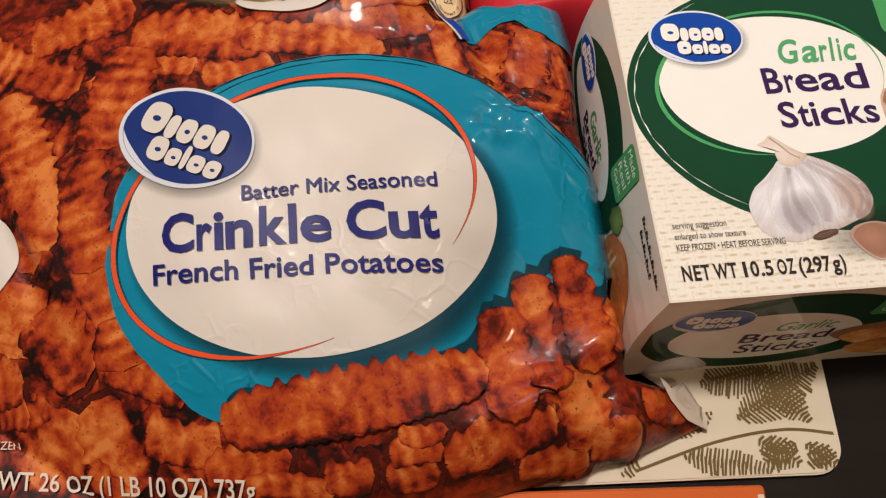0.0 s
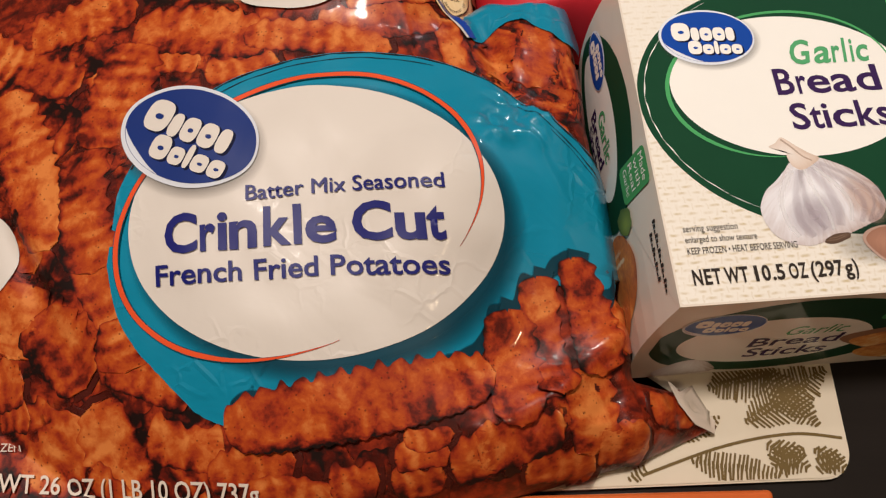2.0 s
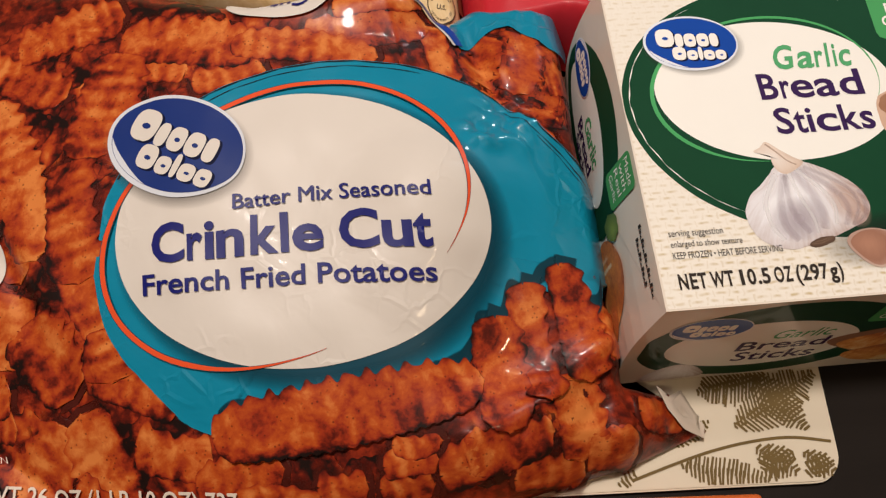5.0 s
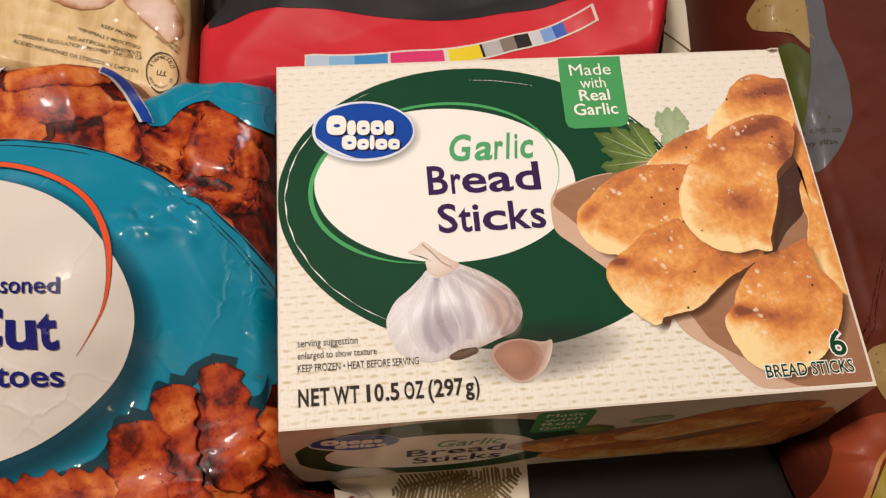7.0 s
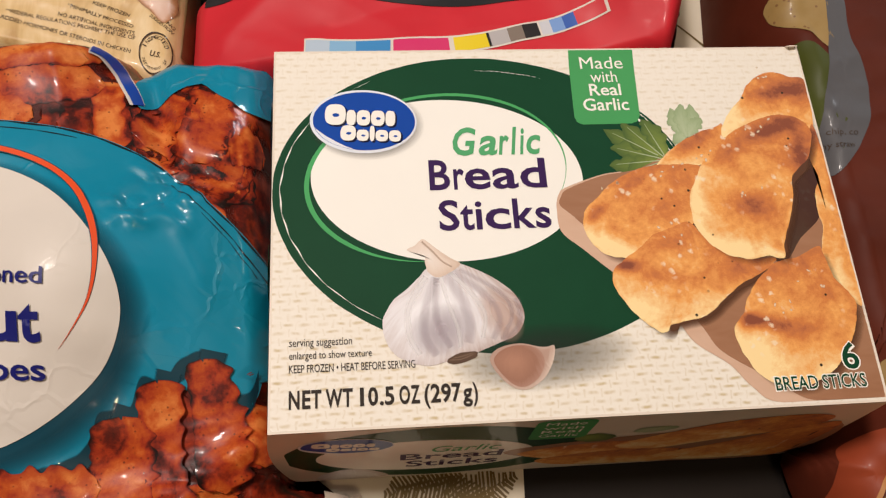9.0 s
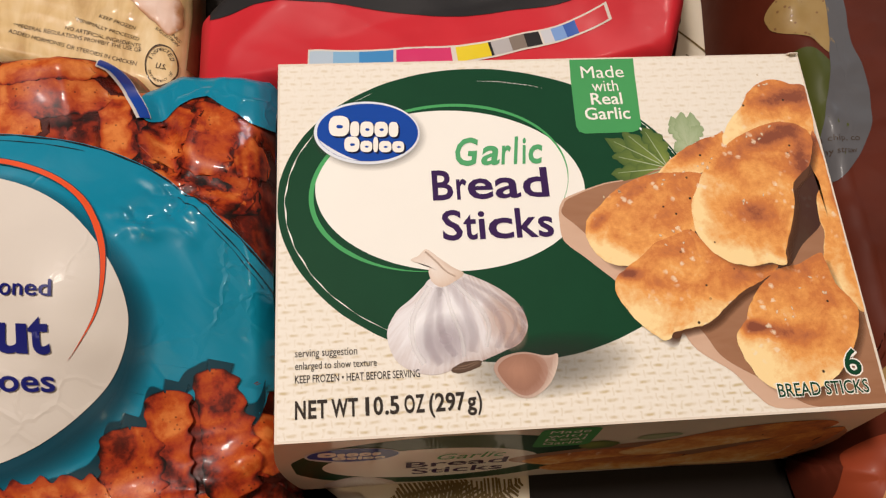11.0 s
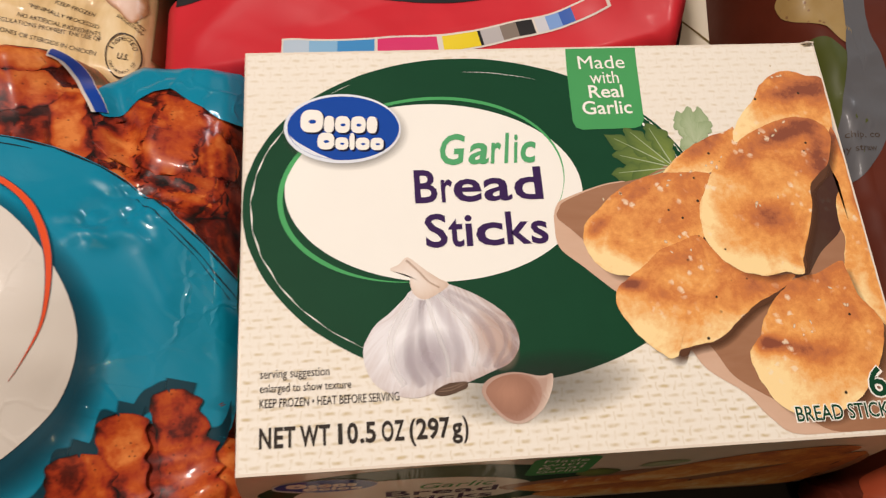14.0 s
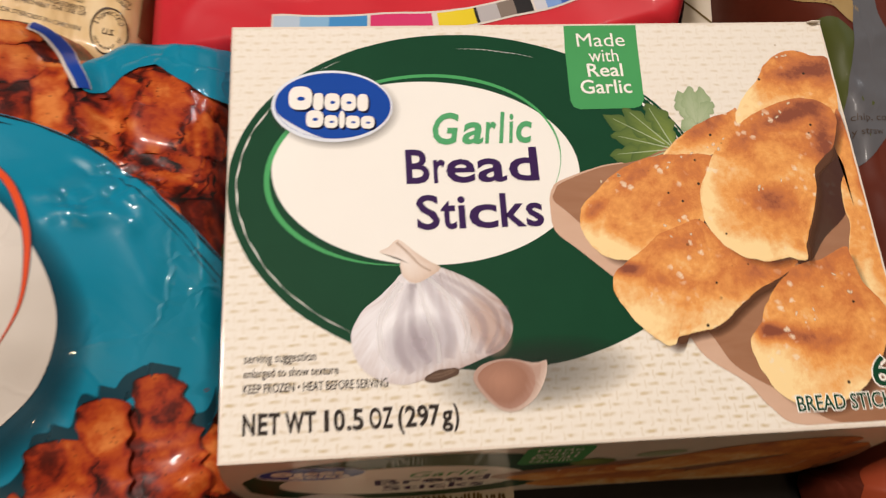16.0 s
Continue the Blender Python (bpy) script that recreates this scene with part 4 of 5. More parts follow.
top("dark_gap", disc(spline(np.array(GAP_EDGE) / 1000, 4), 6), 3.9, M_GAP)


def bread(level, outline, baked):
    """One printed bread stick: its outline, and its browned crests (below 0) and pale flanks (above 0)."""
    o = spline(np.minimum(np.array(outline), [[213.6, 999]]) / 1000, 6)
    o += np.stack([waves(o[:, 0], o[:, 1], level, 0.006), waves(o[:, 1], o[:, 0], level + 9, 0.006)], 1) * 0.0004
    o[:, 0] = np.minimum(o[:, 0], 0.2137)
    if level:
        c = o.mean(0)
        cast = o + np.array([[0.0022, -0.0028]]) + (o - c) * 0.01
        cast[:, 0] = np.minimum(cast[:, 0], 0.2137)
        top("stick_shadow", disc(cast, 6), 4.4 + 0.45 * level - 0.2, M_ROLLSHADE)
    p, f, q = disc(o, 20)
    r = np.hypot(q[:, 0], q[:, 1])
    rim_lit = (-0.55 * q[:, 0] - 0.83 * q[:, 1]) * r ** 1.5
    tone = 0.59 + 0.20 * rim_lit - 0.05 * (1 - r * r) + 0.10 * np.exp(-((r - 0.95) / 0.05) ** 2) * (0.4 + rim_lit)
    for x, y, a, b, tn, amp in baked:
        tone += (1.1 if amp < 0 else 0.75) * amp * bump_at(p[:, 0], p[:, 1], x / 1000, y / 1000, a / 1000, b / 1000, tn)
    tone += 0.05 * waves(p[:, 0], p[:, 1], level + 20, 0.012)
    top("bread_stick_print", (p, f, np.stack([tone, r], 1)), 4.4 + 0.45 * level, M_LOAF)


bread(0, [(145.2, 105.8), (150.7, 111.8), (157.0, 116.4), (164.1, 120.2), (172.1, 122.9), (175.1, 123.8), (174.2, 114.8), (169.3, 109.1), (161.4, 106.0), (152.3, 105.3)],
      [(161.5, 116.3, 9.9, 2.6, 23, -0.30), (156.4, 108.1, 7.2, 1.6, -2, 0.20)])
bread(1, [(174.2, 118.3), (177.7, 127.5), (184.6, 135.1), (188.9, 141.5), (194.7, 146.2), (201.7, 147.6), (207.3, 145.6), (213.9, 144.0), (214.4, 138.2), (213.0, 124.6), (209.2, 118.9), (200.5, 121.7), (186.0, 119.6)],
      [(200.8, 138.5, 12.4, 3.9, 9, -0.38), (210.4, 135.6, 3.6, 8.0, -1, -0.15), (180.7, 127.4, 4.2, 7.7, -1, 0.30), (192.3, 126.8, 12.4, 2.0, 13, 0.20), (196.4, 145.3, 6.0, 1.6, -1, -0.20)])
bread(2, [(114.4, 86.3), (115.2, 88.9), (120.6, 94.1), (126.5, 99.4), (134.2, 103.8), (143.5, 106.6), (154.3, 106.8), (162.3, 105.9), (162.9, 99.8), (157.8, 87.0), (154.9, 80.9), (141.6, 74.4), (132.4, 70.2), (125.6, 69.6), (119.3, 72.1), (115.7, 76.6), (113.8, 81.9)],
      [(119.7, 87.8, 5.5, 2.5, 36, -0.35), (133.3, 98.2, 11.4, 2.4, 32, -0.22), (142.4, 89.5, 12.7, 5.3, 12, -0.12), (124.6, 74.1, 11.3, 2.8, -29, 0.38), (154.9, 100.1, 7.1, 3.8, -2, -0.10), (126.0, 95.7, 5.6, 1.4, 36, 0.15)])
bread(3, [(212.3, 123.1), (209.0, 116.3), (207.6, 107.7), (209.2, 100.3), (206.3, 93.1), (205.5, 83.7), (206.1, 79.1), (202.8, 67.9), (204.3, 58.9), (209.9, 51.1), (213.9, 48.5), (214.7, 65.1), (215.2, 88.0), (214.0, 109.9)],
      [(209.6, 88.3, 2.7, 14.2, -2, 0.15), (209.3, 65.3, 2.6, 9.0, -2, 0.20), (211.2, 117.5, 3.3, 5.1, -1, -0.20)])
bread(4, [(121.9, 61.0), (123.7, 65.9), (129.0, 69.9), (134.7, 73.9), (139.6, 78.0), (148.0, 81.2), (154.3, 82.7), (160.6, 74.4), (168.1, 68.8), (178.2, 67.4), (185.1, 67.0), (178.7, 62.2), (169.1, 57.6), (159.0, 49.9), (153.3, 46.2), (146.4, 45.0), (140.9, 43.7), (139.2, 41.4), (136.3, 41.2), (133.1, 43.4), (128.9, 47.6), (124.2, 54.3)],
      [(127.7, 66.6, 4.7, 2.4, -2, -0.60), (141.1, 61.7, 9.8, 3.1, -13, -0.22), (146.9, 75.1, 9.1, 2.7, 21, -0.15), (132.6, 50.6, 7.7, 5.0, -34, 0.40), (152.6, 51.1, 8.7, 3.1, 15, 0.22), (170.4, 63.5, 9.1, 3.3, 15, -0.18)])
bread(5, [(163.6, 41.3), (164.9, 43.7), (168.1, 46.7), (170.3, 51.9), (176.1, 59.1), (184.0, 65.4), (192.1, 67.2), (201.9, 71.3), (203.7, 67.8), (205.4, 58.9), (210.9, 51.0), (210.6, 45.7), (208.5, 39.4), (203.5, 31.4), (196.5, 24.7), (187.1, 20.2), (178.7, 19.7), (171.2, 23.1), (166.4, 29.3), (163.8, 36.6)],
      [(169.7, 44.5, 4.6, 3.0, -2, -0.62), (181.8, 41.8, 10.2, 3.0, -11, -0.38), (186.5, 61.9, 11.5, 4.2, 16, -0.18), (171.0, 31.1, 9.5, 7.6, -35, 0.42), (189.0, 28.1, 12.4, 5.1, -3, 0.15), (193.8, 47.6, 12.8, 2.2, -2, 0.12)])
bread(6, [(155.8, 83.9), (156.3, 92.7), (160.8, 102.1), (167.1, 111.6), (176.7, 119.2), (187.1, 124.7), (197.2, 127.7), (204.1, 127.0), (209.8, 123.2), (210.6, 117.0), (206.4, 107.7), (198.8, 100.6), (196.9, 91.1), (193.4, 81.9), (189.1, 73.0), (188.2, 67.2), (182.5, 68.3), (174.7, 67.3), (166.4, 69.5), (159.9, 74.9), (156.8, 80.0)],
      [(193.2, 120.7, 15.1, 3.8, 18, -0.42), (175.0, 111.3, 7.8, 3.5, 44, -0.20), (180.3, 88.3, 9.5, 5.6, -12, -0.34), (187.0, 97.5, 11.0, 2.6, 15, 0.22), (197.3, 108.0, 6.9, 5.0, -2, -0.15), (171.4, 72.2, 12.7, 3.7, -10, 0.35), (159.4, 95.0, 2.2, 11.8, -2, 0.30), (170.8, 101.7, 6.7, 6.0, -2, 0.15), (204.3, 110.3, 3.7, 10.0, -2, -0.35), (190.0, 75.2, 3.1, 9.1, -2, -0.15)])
rg = np.random.RandomState(8)
for x, y in ((190, 122), (200, 146), (182, 92), (128, 98), (146, 80), (196, 58), (186, 50), (165, 110), (150, 104)):
    for k in range(4):
        top("butter_gleam", disc(oval(x / 1000 + rg.uniform(-0.006, 0.006), y / 1000 + rg.uniform(-0.004, 0.004), rg.uniform(0.0004, 0.0010), rg.uniform(0.0003, 0.0006), rg.uniform(0, 180), 14, 0.2, k), 2), 8.2, M_GLEAM)
top_words("6", 200.3, 24.4, 207.4, 35.2, M_CREAM, 0.065, 0, 9.0)
top_words("6", 200.8, 24.9, 206.9, 34.7, M_GREEN, 0.015, 0, 9.6)
top_words("BREAD STICKS", 173.9, 18.2, 208.0, 23.8, M_CREAM, 0.055, 0, 9.0)
top_words("BREAD STICKS", 174.3, 18.6, 207.6, 23.4, M_GREEN, 0.012, 0, 9.6)


def parsley(base, tips, half, material, level):
    """A cut parsley leaf: toothed lobes that fan out from the end of the stalk."""
    b = np.array(base) / 1000
    for k, tip in enumerate(tips):
        e = np.array(tip) / 1000
        d = e - b
        nrm = np.array([-d[1], d[0]]) / np.linalg.norm(d)
        t = np.linspace(0, 1, 40)[:, None]
        wide = half / 1000 * np.sin(math.pi * t ** 1.35) ** 0.8 * (0.60 + 0.40 * np.abs(np.sin(t * 13 + k))) + 0.0003
        mid = b + d * t + nrm * 0.0012 * np.sin(math.pi * t) * (-1) ** k
        top("parsley_leaf", band(mid + nrm * wide + d * 0.05 * np.abs(np.sin(t * 11 + k)), mid - nrm * wide, 4), level + 0.03 * k, material)
        top("leaf_rib", stroke([b, b + d * 0.5, b + d * 0.9], 0.0005, 6, 0.6), level + 0.35, M_PARSLEYPALE)


parsley((150.2, 108.9), ((128.0, 122.4), (129.1, 114.9), (127.6, 107.3), (133.8, 103.6), (135.0, 125.0), (142.8, 126.7)), 4.4, M_PARSLEY, 3.3)
parsley((159.9, 117.3), ((155.6, 131.2), (163.7, 132.8), (167.0, 126.7), (153.8, 117.0), (160, 133)), 3.2, M_PARSLEYPALE, 3.3)
top("parsley_stalk", stroke([(0.147, 0.111), (0.151, 0.1085), (0.156, 0.108)], 0.0009), 3.7, M_PARSLEY)


# art on the front panel
G_GREEN, G_CREAM, G_BLUE, G_RIM, G_WHITE, G_GARLIC, G_SCRIPT, G_PURPLE, G_BOARD, G_CRUST, G_TAG, G_PARSLEYPALE, G_PARSLEY = [glossy(m) for m in (M_GREEN, M_CREAM, M_BLUE, M_RIM, M_WHITE, M_GARLIC, M_SCRIPT, M_PURPLE, M_BOARD, M_CRUST, M_TAG, M_PARSLEYPALE, M_PARSLEY)]
FRONT = printed("front_panel", disc(rounded(0.001, BZ0 + 0.001, BX - 0.001, BZ1 - 0.001, 0.001), 2), on_front, 0.00005, M_CARDSIDE, carton)


def front(name, shape, level, material, label=""):
    return printed(name, shape, on_front, 0.00010 + level * ST, material, FRONT, label)


LEFT_CUT = lambda o: np.stack([np.clip(o[:, 0], 0.0015, BX - 0.002), np.clip(o[:, 1], 0.0065, 0.0855)], 1)
front("green_oval", disc(LEFT_CUT(oval(0.058, 0.046, 0.058, 0.0385, -2, 160, 0.006, 8)), 3), 0, G_GREEN, "forest green oval")
front("cream_oval", disc(oval(0.054, 0.043, 0.042, 0.0245, -4, 120), 3), 1, G_CREAM)
logo(on_front, 0.0002, FRONT, 0.0245, 0.0655, 0.0170, 0.0108, -4, G_BLUE, G_RIM, G_WHITE, 0.00004, None, False)
front("garlic_bulb", disc(spline(np.array([(10, 12), (14, 20), (22, 26), (30, 24), (37, 16), (39, 10), (32, 7.4), (14, 7.2)]) / 1000), 6), 2, G_GARLIC)
for body, x0, y0, x1, y1, m, sh in (("Garlic", 55.5, 49, 81.5, 58, G_SCRIPT, 0.22), ("Bread", 43.8, 37.5, 83.4, 47.5, G_PURPLE, 0), ("Sticks", 46.2, 25.0, 83, 35.5, G_PURPLE, 0)):
    letters(body, x0 / 1000, y0 / 1000, x1 / 1000, y1 / 1000, on_front, 0.00010 + 4 * ST, m, FRONT, 0.012 if sh == 0 else 0.004, sh)
front("board_face", disc(spline(np.array([(84, 40), (100, 50), (150, 60), (212, 60), (212, 7), (150, 7), (118, 10), (104, 24)]) / 1000), 2), 2, G_BOARD)
for k, s in enumerate((((90, 37), (105, 46), (128, 50), (150, 46), (150, 32), (128, 24), (104, 26)), ((100, 24), (128, 34), (160, 30), (172, 14), (150, 8), (112, 12)),
                       ((128, 42), (145, 60), (165, 72), (190, 76), (204, 70), (198, 56), (170, 44), (146, 34)), ((150, 20), (172, 36), (196, 56), (212, 60), (212, 12), (190, 7.5), (164, 9)))):
    front("bread_stick_print", disc(spline(np.array(s) / 1000), 6), 3 + 0.5 * k, G_CRUST)
front("green_tag", disc(rounded(0.090, 0.060, 0.1115, 0.0855, 0.003), 1), 5, G_TAG)
for word, y in (("Made", 79.5), ("with", 74), ("Real", 68.8), ("Garlic", 63.3)):
    letters(word, 0.0935, y / 1000, 0.108, (y + 4) / 1000, on_front, 0.00010 + 6 * ST, G_WHITE, FRONT)
front("parsley_leaf", disc(oval(0.116, 0.058, 0.008, 0.006, -20, 40, 0.12, 4), 3), 4.5, G_PARSLEY)
front("parsley_leaf", disc(oval(0.137, 0.066, 0.008, 0.004, 10, 40, 0.12, 5), 3), 4.5, G_PARSLEYPALE)


# art on the side panel
SIDE = printed("side_panel", disc(rounded(BY0 + 0.002, BZ0 + 0.001, BY1 - 0.006, BZ1 - 0.001, 0.001), 10), on_left, 0.00015, M_CARDSIDE, carton)


def side(name, shape, level, material, label=""):
    return printed(name, shape, on_left, 0.0003 + level * SS, material, SIDE, label)


side("green_oval", disc(LEFT_CUT(oval(0.108, 0.046, 0.048, 0.034, 0, 120, 0.006, 12)) * np.array([[1, 1]]), 4), 0, M_GREEN, "forest green oval")
side("cream_oval", disc(oval(0.112, 0.045, 0.037, 0.020, 0, 100), 4), 1, M_CREAM)
logo(on_left, 0.0006, SIDE, 0.139, 0.058, 0.0145, 0.0095, 185, M_BLUE, M_RIM, M_WHITE, 0.00012, None, False)
flip = lambda y, z, e: on_left(0.3 - y, z, e)
for body, y0, z0, y1, z1, m in (("Garlic", 184, 46, 208, 56, M_SCRIPT), ("Bread", 178, 35, 206, 45, M_PURPLE), ("Sticks", 180, 25, 204, 34, M_PURPLE)):
    letters(body, y0 / 1000, z0 / 1000, y1 / 1000, z1 / 1000, flip, 0.0003 + 3 * SS, m, SIDE, 0.02)
side("green_tag", disc(rounded(0.0650, 0.060, 0.0815, 0.0855, 0.003), 2), 4, M_TAG)
for word, z in (("Made", 79.8), ("with", 74.8), ("Real", 69.6), ("Garlic", 64)):
    letters(word, 0.2205, z / 1000, 0.2325, (z + 3.6) / 1000, flip, 0.0003 + 5 * SS, M_WHITE, SIDE)
side("parsley_leaf", disc(oval(0.060, 0.056, 0.006, 0.008, 20, 40, 0.14, 4), 3), 3, M_PARSLEY)
for k, s in enumerate((((20, 30), (26, 52), (42, 60), (56, 50), (58, 34), (42, 22)), ((15, 16), (17, 38), (32, 46), (54, 40), (58, 24), (38, 12)), ((15, 7.5), (17, 20), (30, 27), (56, 22), (60, 11), (40, 6.8)))):
    side("bread_stick_print", disc(spline(np.array(s) / 1000), 6), 2 + k, M_CRUST)
for k, (z, n) in enumerate(((0.0815, 15), (0.0775, 10))):
    for i in range(n):
        y = 0.050 - 0.0020 * i - 0.004 * k
        side("date_bar", disc(rounded(y - 0.0014, z - 0.0012, y, z + 0.0012 - 0.0006 * ((i * 7) % 3), 0.0002, 1), 1), 3, M_GREY)


def pillow(name, edge, height, material, parent, step=0.0025, base=0.006):
    """A filled bag: a grid of small faces inside an outline, lifted to the given height, on a flat underside."""
    e = np.array(edge)
    c = e.mean(0)
    outline = []
    for p, q in zip(e, np.roll(e, -1, 0)):
        k = max(2, int(np.linalg.norm(q - p) / step / 1.2))
        outline += [p + (q - p) * i / k for i in range(k)]
    outline = np.array(outline)
    rings = int(np.linalg.norm(e - c, axis=1).max() / step)
    # closer rings near the rim, where the film curves down
    f = np.linspace(0, 1, rings + 1)[1:]
    f = 1 - (1 - f) ** 1.25
    na = len(outline)
    pts = np.concatenate([[c]] + [c + (outline - c) * k for k in f])
    z = height(pts[:, 0], pts[:, 1])
    top_v = np.column_stack([pts, z])
    low = np.column_stack([outline, np.full(na, base - 0.0005)])
    faces = [(0, 1 + j, 1 + (j + 1) % na) for j in range(na)]
    for r in range(len(f) - 1):
        a, b = 1 + r * na, 1 + (r + 1) * na
        faces += [(a + j, b + j, b + (j + 1) % na, a + (j + 1) % na) for j in range(na)]
    last, nv = 1 + (len(f) - 1) * na, len(pts)
    faces += [(last + j, nv + j, nv + (j + 1) % na, last + (j + 1) % na) for j in range(na)]
    faces.append(tuple(nv + j for j in reversed(range(na))))
    ob = mesh_ob(name, np.concatenate([top_v, low]), faces, material)
    ob.parent = parent
    return ob


def fry_strips(fries, surface, lift, parent, name="fries_print", rise=0.00001, material=None, more=0.0):
    """Printed crinkle-cut fries: wavy strips laid on the film, each a little above the one before."""
    pts, faces, uvs, lifts = [], [], [], []
    for n, (x0, y0, x1, y1, wide, bend) in enumerate(fries):
        a, b = np.array([x0, y0]), np.array([x1, y1])
        L = np.linalg.norm(b - a)
        d = (b - a) / L
        a, b, L, wide = a - d * more, b + d * more, L + 2 * more, wide + 2 * more
        nrm = np.array([-d[1], d[0]])
        rs = np.random.RandomState(n * 7 + 3)
        cr = max(3, round(L / 0.0078))
        ns = cr * 9
        ph = rs.uniform(0, 6.28)
        base = len(pts)
        for i in range(ns + 1):
            s = i / ns
            wob = 0.060 * math.sin(s * cr * 6.283 + ph)
            jag = 0.045 * math.sin(s * cr * 10.1 + ph * 2) 
            end = (1 - abs(2 * s - 1) ** 10) ** 0.45
            c0 = a + d * (s * L) + nrm * bend * math.sin(s * math.pi) + nrm * wide * 0.03 * math.sin(s * cr * 6.283 + ph)
            for w in np.linspace(-1, 1, 8):
                half = wide * (0.56 + 0.05 * math.sin(s * 5 + ph * 3)) * max(end, 0.06) * (1 + (wob + jag) * (1 if w > 0 else 0.8))
                pts.append(c0 + nrm * w * half + d * 0.0012 * (1 - w * w))
                uvs.append((s * cr, w))
                lifts.append(lift + n * rise)
        for i in range(ns):
            for k in range(7):
                q = base + i * 8 + k
                faces.append((q, q + 1, q + 9, q + 8))
    p = np.array(pts)
    v = surface(p[:, 0], p[:, 1], np.array(lifts))
    ob = mesh_ob(name, v, faces, material or M_FRY, np.array(uvs))
    if ob.data.polygons[0].normal.z < 0:
        ob.data.flip_normals()
    ob.parent = parent
    return tagged(ob, "printed seasoned crinkle fries" if material in (None, M_FRYDEEP, M_FRYDIM) else "printed shadow", kind="stuff")


# ---- bag of fries ----
def on_bag(x, y, e):
    h = 0.0012
    # where the film is pushed up, its print is drawn towards the near end
    x0, y0 = x, y
    for _ in range(3):
        rise = 3.6 * bulge(x, y)
        x, y = x0 - (x0 + 0.10) * rise, y0 - (y0 + 0.06) * rise
    z = bag_height(x, y)
    gx, gy = (bag_height(x + h, y) - z) / h, (bag_height(x, y + h) - z) / h
    n = 1 / np.sqrt(1 + np.clip(gx * gx + gy * gy, 0, 3))
    return np.stack([x - gx * n * e, y - gy * n * e, z + e * n], 1)


fry_bag = thing("frozen_fries_bag", "glossy orange and teal bag of crinkle fries on placemat", "food bag")
pillow("film_body", BAG_EDGE, bag_height, M_BAGDARK, fry_bag, 0.0020)
rs = np.random.RandomState(4)
filler = []
while len(filler) < 150:
    x, y = rs.uniform(-0.345, 0.0), rs.uniform(-0.05, 0.182)
    a, L = rs.uniform(0, math.pi), rs.uniform(0.03, 0.055)
    ends = np.array([[x - math.cos(a) * L / 2, y - math.sin(a) * L / 2], [x + math.cos(a) * L / 2, y + math.sin(a) * L / 2]])
    inside = ((ends[:, 0] + 0.108) / 0.10) ** 2 + ((ends[:, 1] - 0.055) / 0.078) ** 2
    if polygon_depth(ends[:, 0], ends[:, 1], BAG_EDGE).min() < 0.006 or inside.min() < 1:
        continue
    filler.append((*ends[0], *ends[1], rs.uniform(0.013, 0.021), rs.uniform(-0.003, 0.003)))
fry_strips(filler, on_bag, 0.00008, fry_bag, rise=0.000001, material=M_FRYDEEP)


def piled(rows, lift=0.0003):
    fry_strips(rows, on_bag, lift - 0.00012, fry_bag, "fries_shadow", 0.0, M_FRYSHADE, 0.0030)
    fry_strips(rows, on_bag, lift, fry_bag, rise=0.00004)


def mm(rows, bend=0.002):
    return [(x0 / 1000, y0 / 1000, x1 / 1000, y1 / 1000, w / 1000, bend * (-1) ** i) for i, (x0, y0, x1, y1, w) in enumerate(rows)]


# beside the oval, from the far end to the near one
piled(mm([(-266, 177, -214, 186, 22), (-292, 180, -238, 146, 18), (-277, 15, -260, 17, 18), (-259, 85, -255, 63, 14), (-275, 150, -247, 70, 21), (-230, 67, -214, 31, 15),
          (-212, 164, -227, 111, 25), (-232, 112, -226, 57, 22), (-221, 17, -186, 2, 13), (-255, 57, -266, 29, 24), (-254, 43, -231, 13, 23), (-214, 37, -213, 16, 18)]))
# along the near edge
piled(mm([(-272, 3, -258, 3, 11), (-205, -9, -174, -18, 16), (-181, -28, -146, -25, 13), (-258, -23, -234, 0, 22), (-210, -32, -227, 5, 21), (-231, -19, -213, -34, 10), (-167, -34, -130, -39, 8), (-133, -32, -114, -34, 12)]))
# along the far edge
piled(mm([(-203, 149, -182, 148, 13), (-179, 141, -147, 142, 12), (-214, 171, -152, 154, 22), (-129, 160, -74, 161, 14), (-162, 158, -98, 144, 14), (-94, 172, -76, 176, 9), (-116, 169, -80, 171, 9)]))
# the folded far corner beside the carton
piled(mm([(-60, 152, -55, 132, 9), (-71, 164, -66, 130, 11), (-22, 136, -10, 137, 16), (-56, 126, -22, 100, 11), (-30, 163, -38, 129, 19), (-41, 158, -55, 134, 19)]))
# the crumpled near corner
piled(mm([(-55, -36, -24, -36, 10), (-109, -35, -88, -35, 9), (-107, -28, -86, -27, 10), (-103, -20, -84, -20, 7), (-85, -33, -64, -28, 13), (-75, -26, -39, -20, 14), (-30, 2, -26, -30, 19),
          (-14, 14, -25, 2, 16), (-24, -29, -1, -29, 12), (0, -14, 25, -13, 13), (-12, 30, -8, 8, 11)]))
LIFT = 0.0010
STEP = 0.00019


def bag(name, shape, level, material, label=""):
    return printed(name, shape, on_bag, LIFT + level * STEP, material, fry_bag, label)


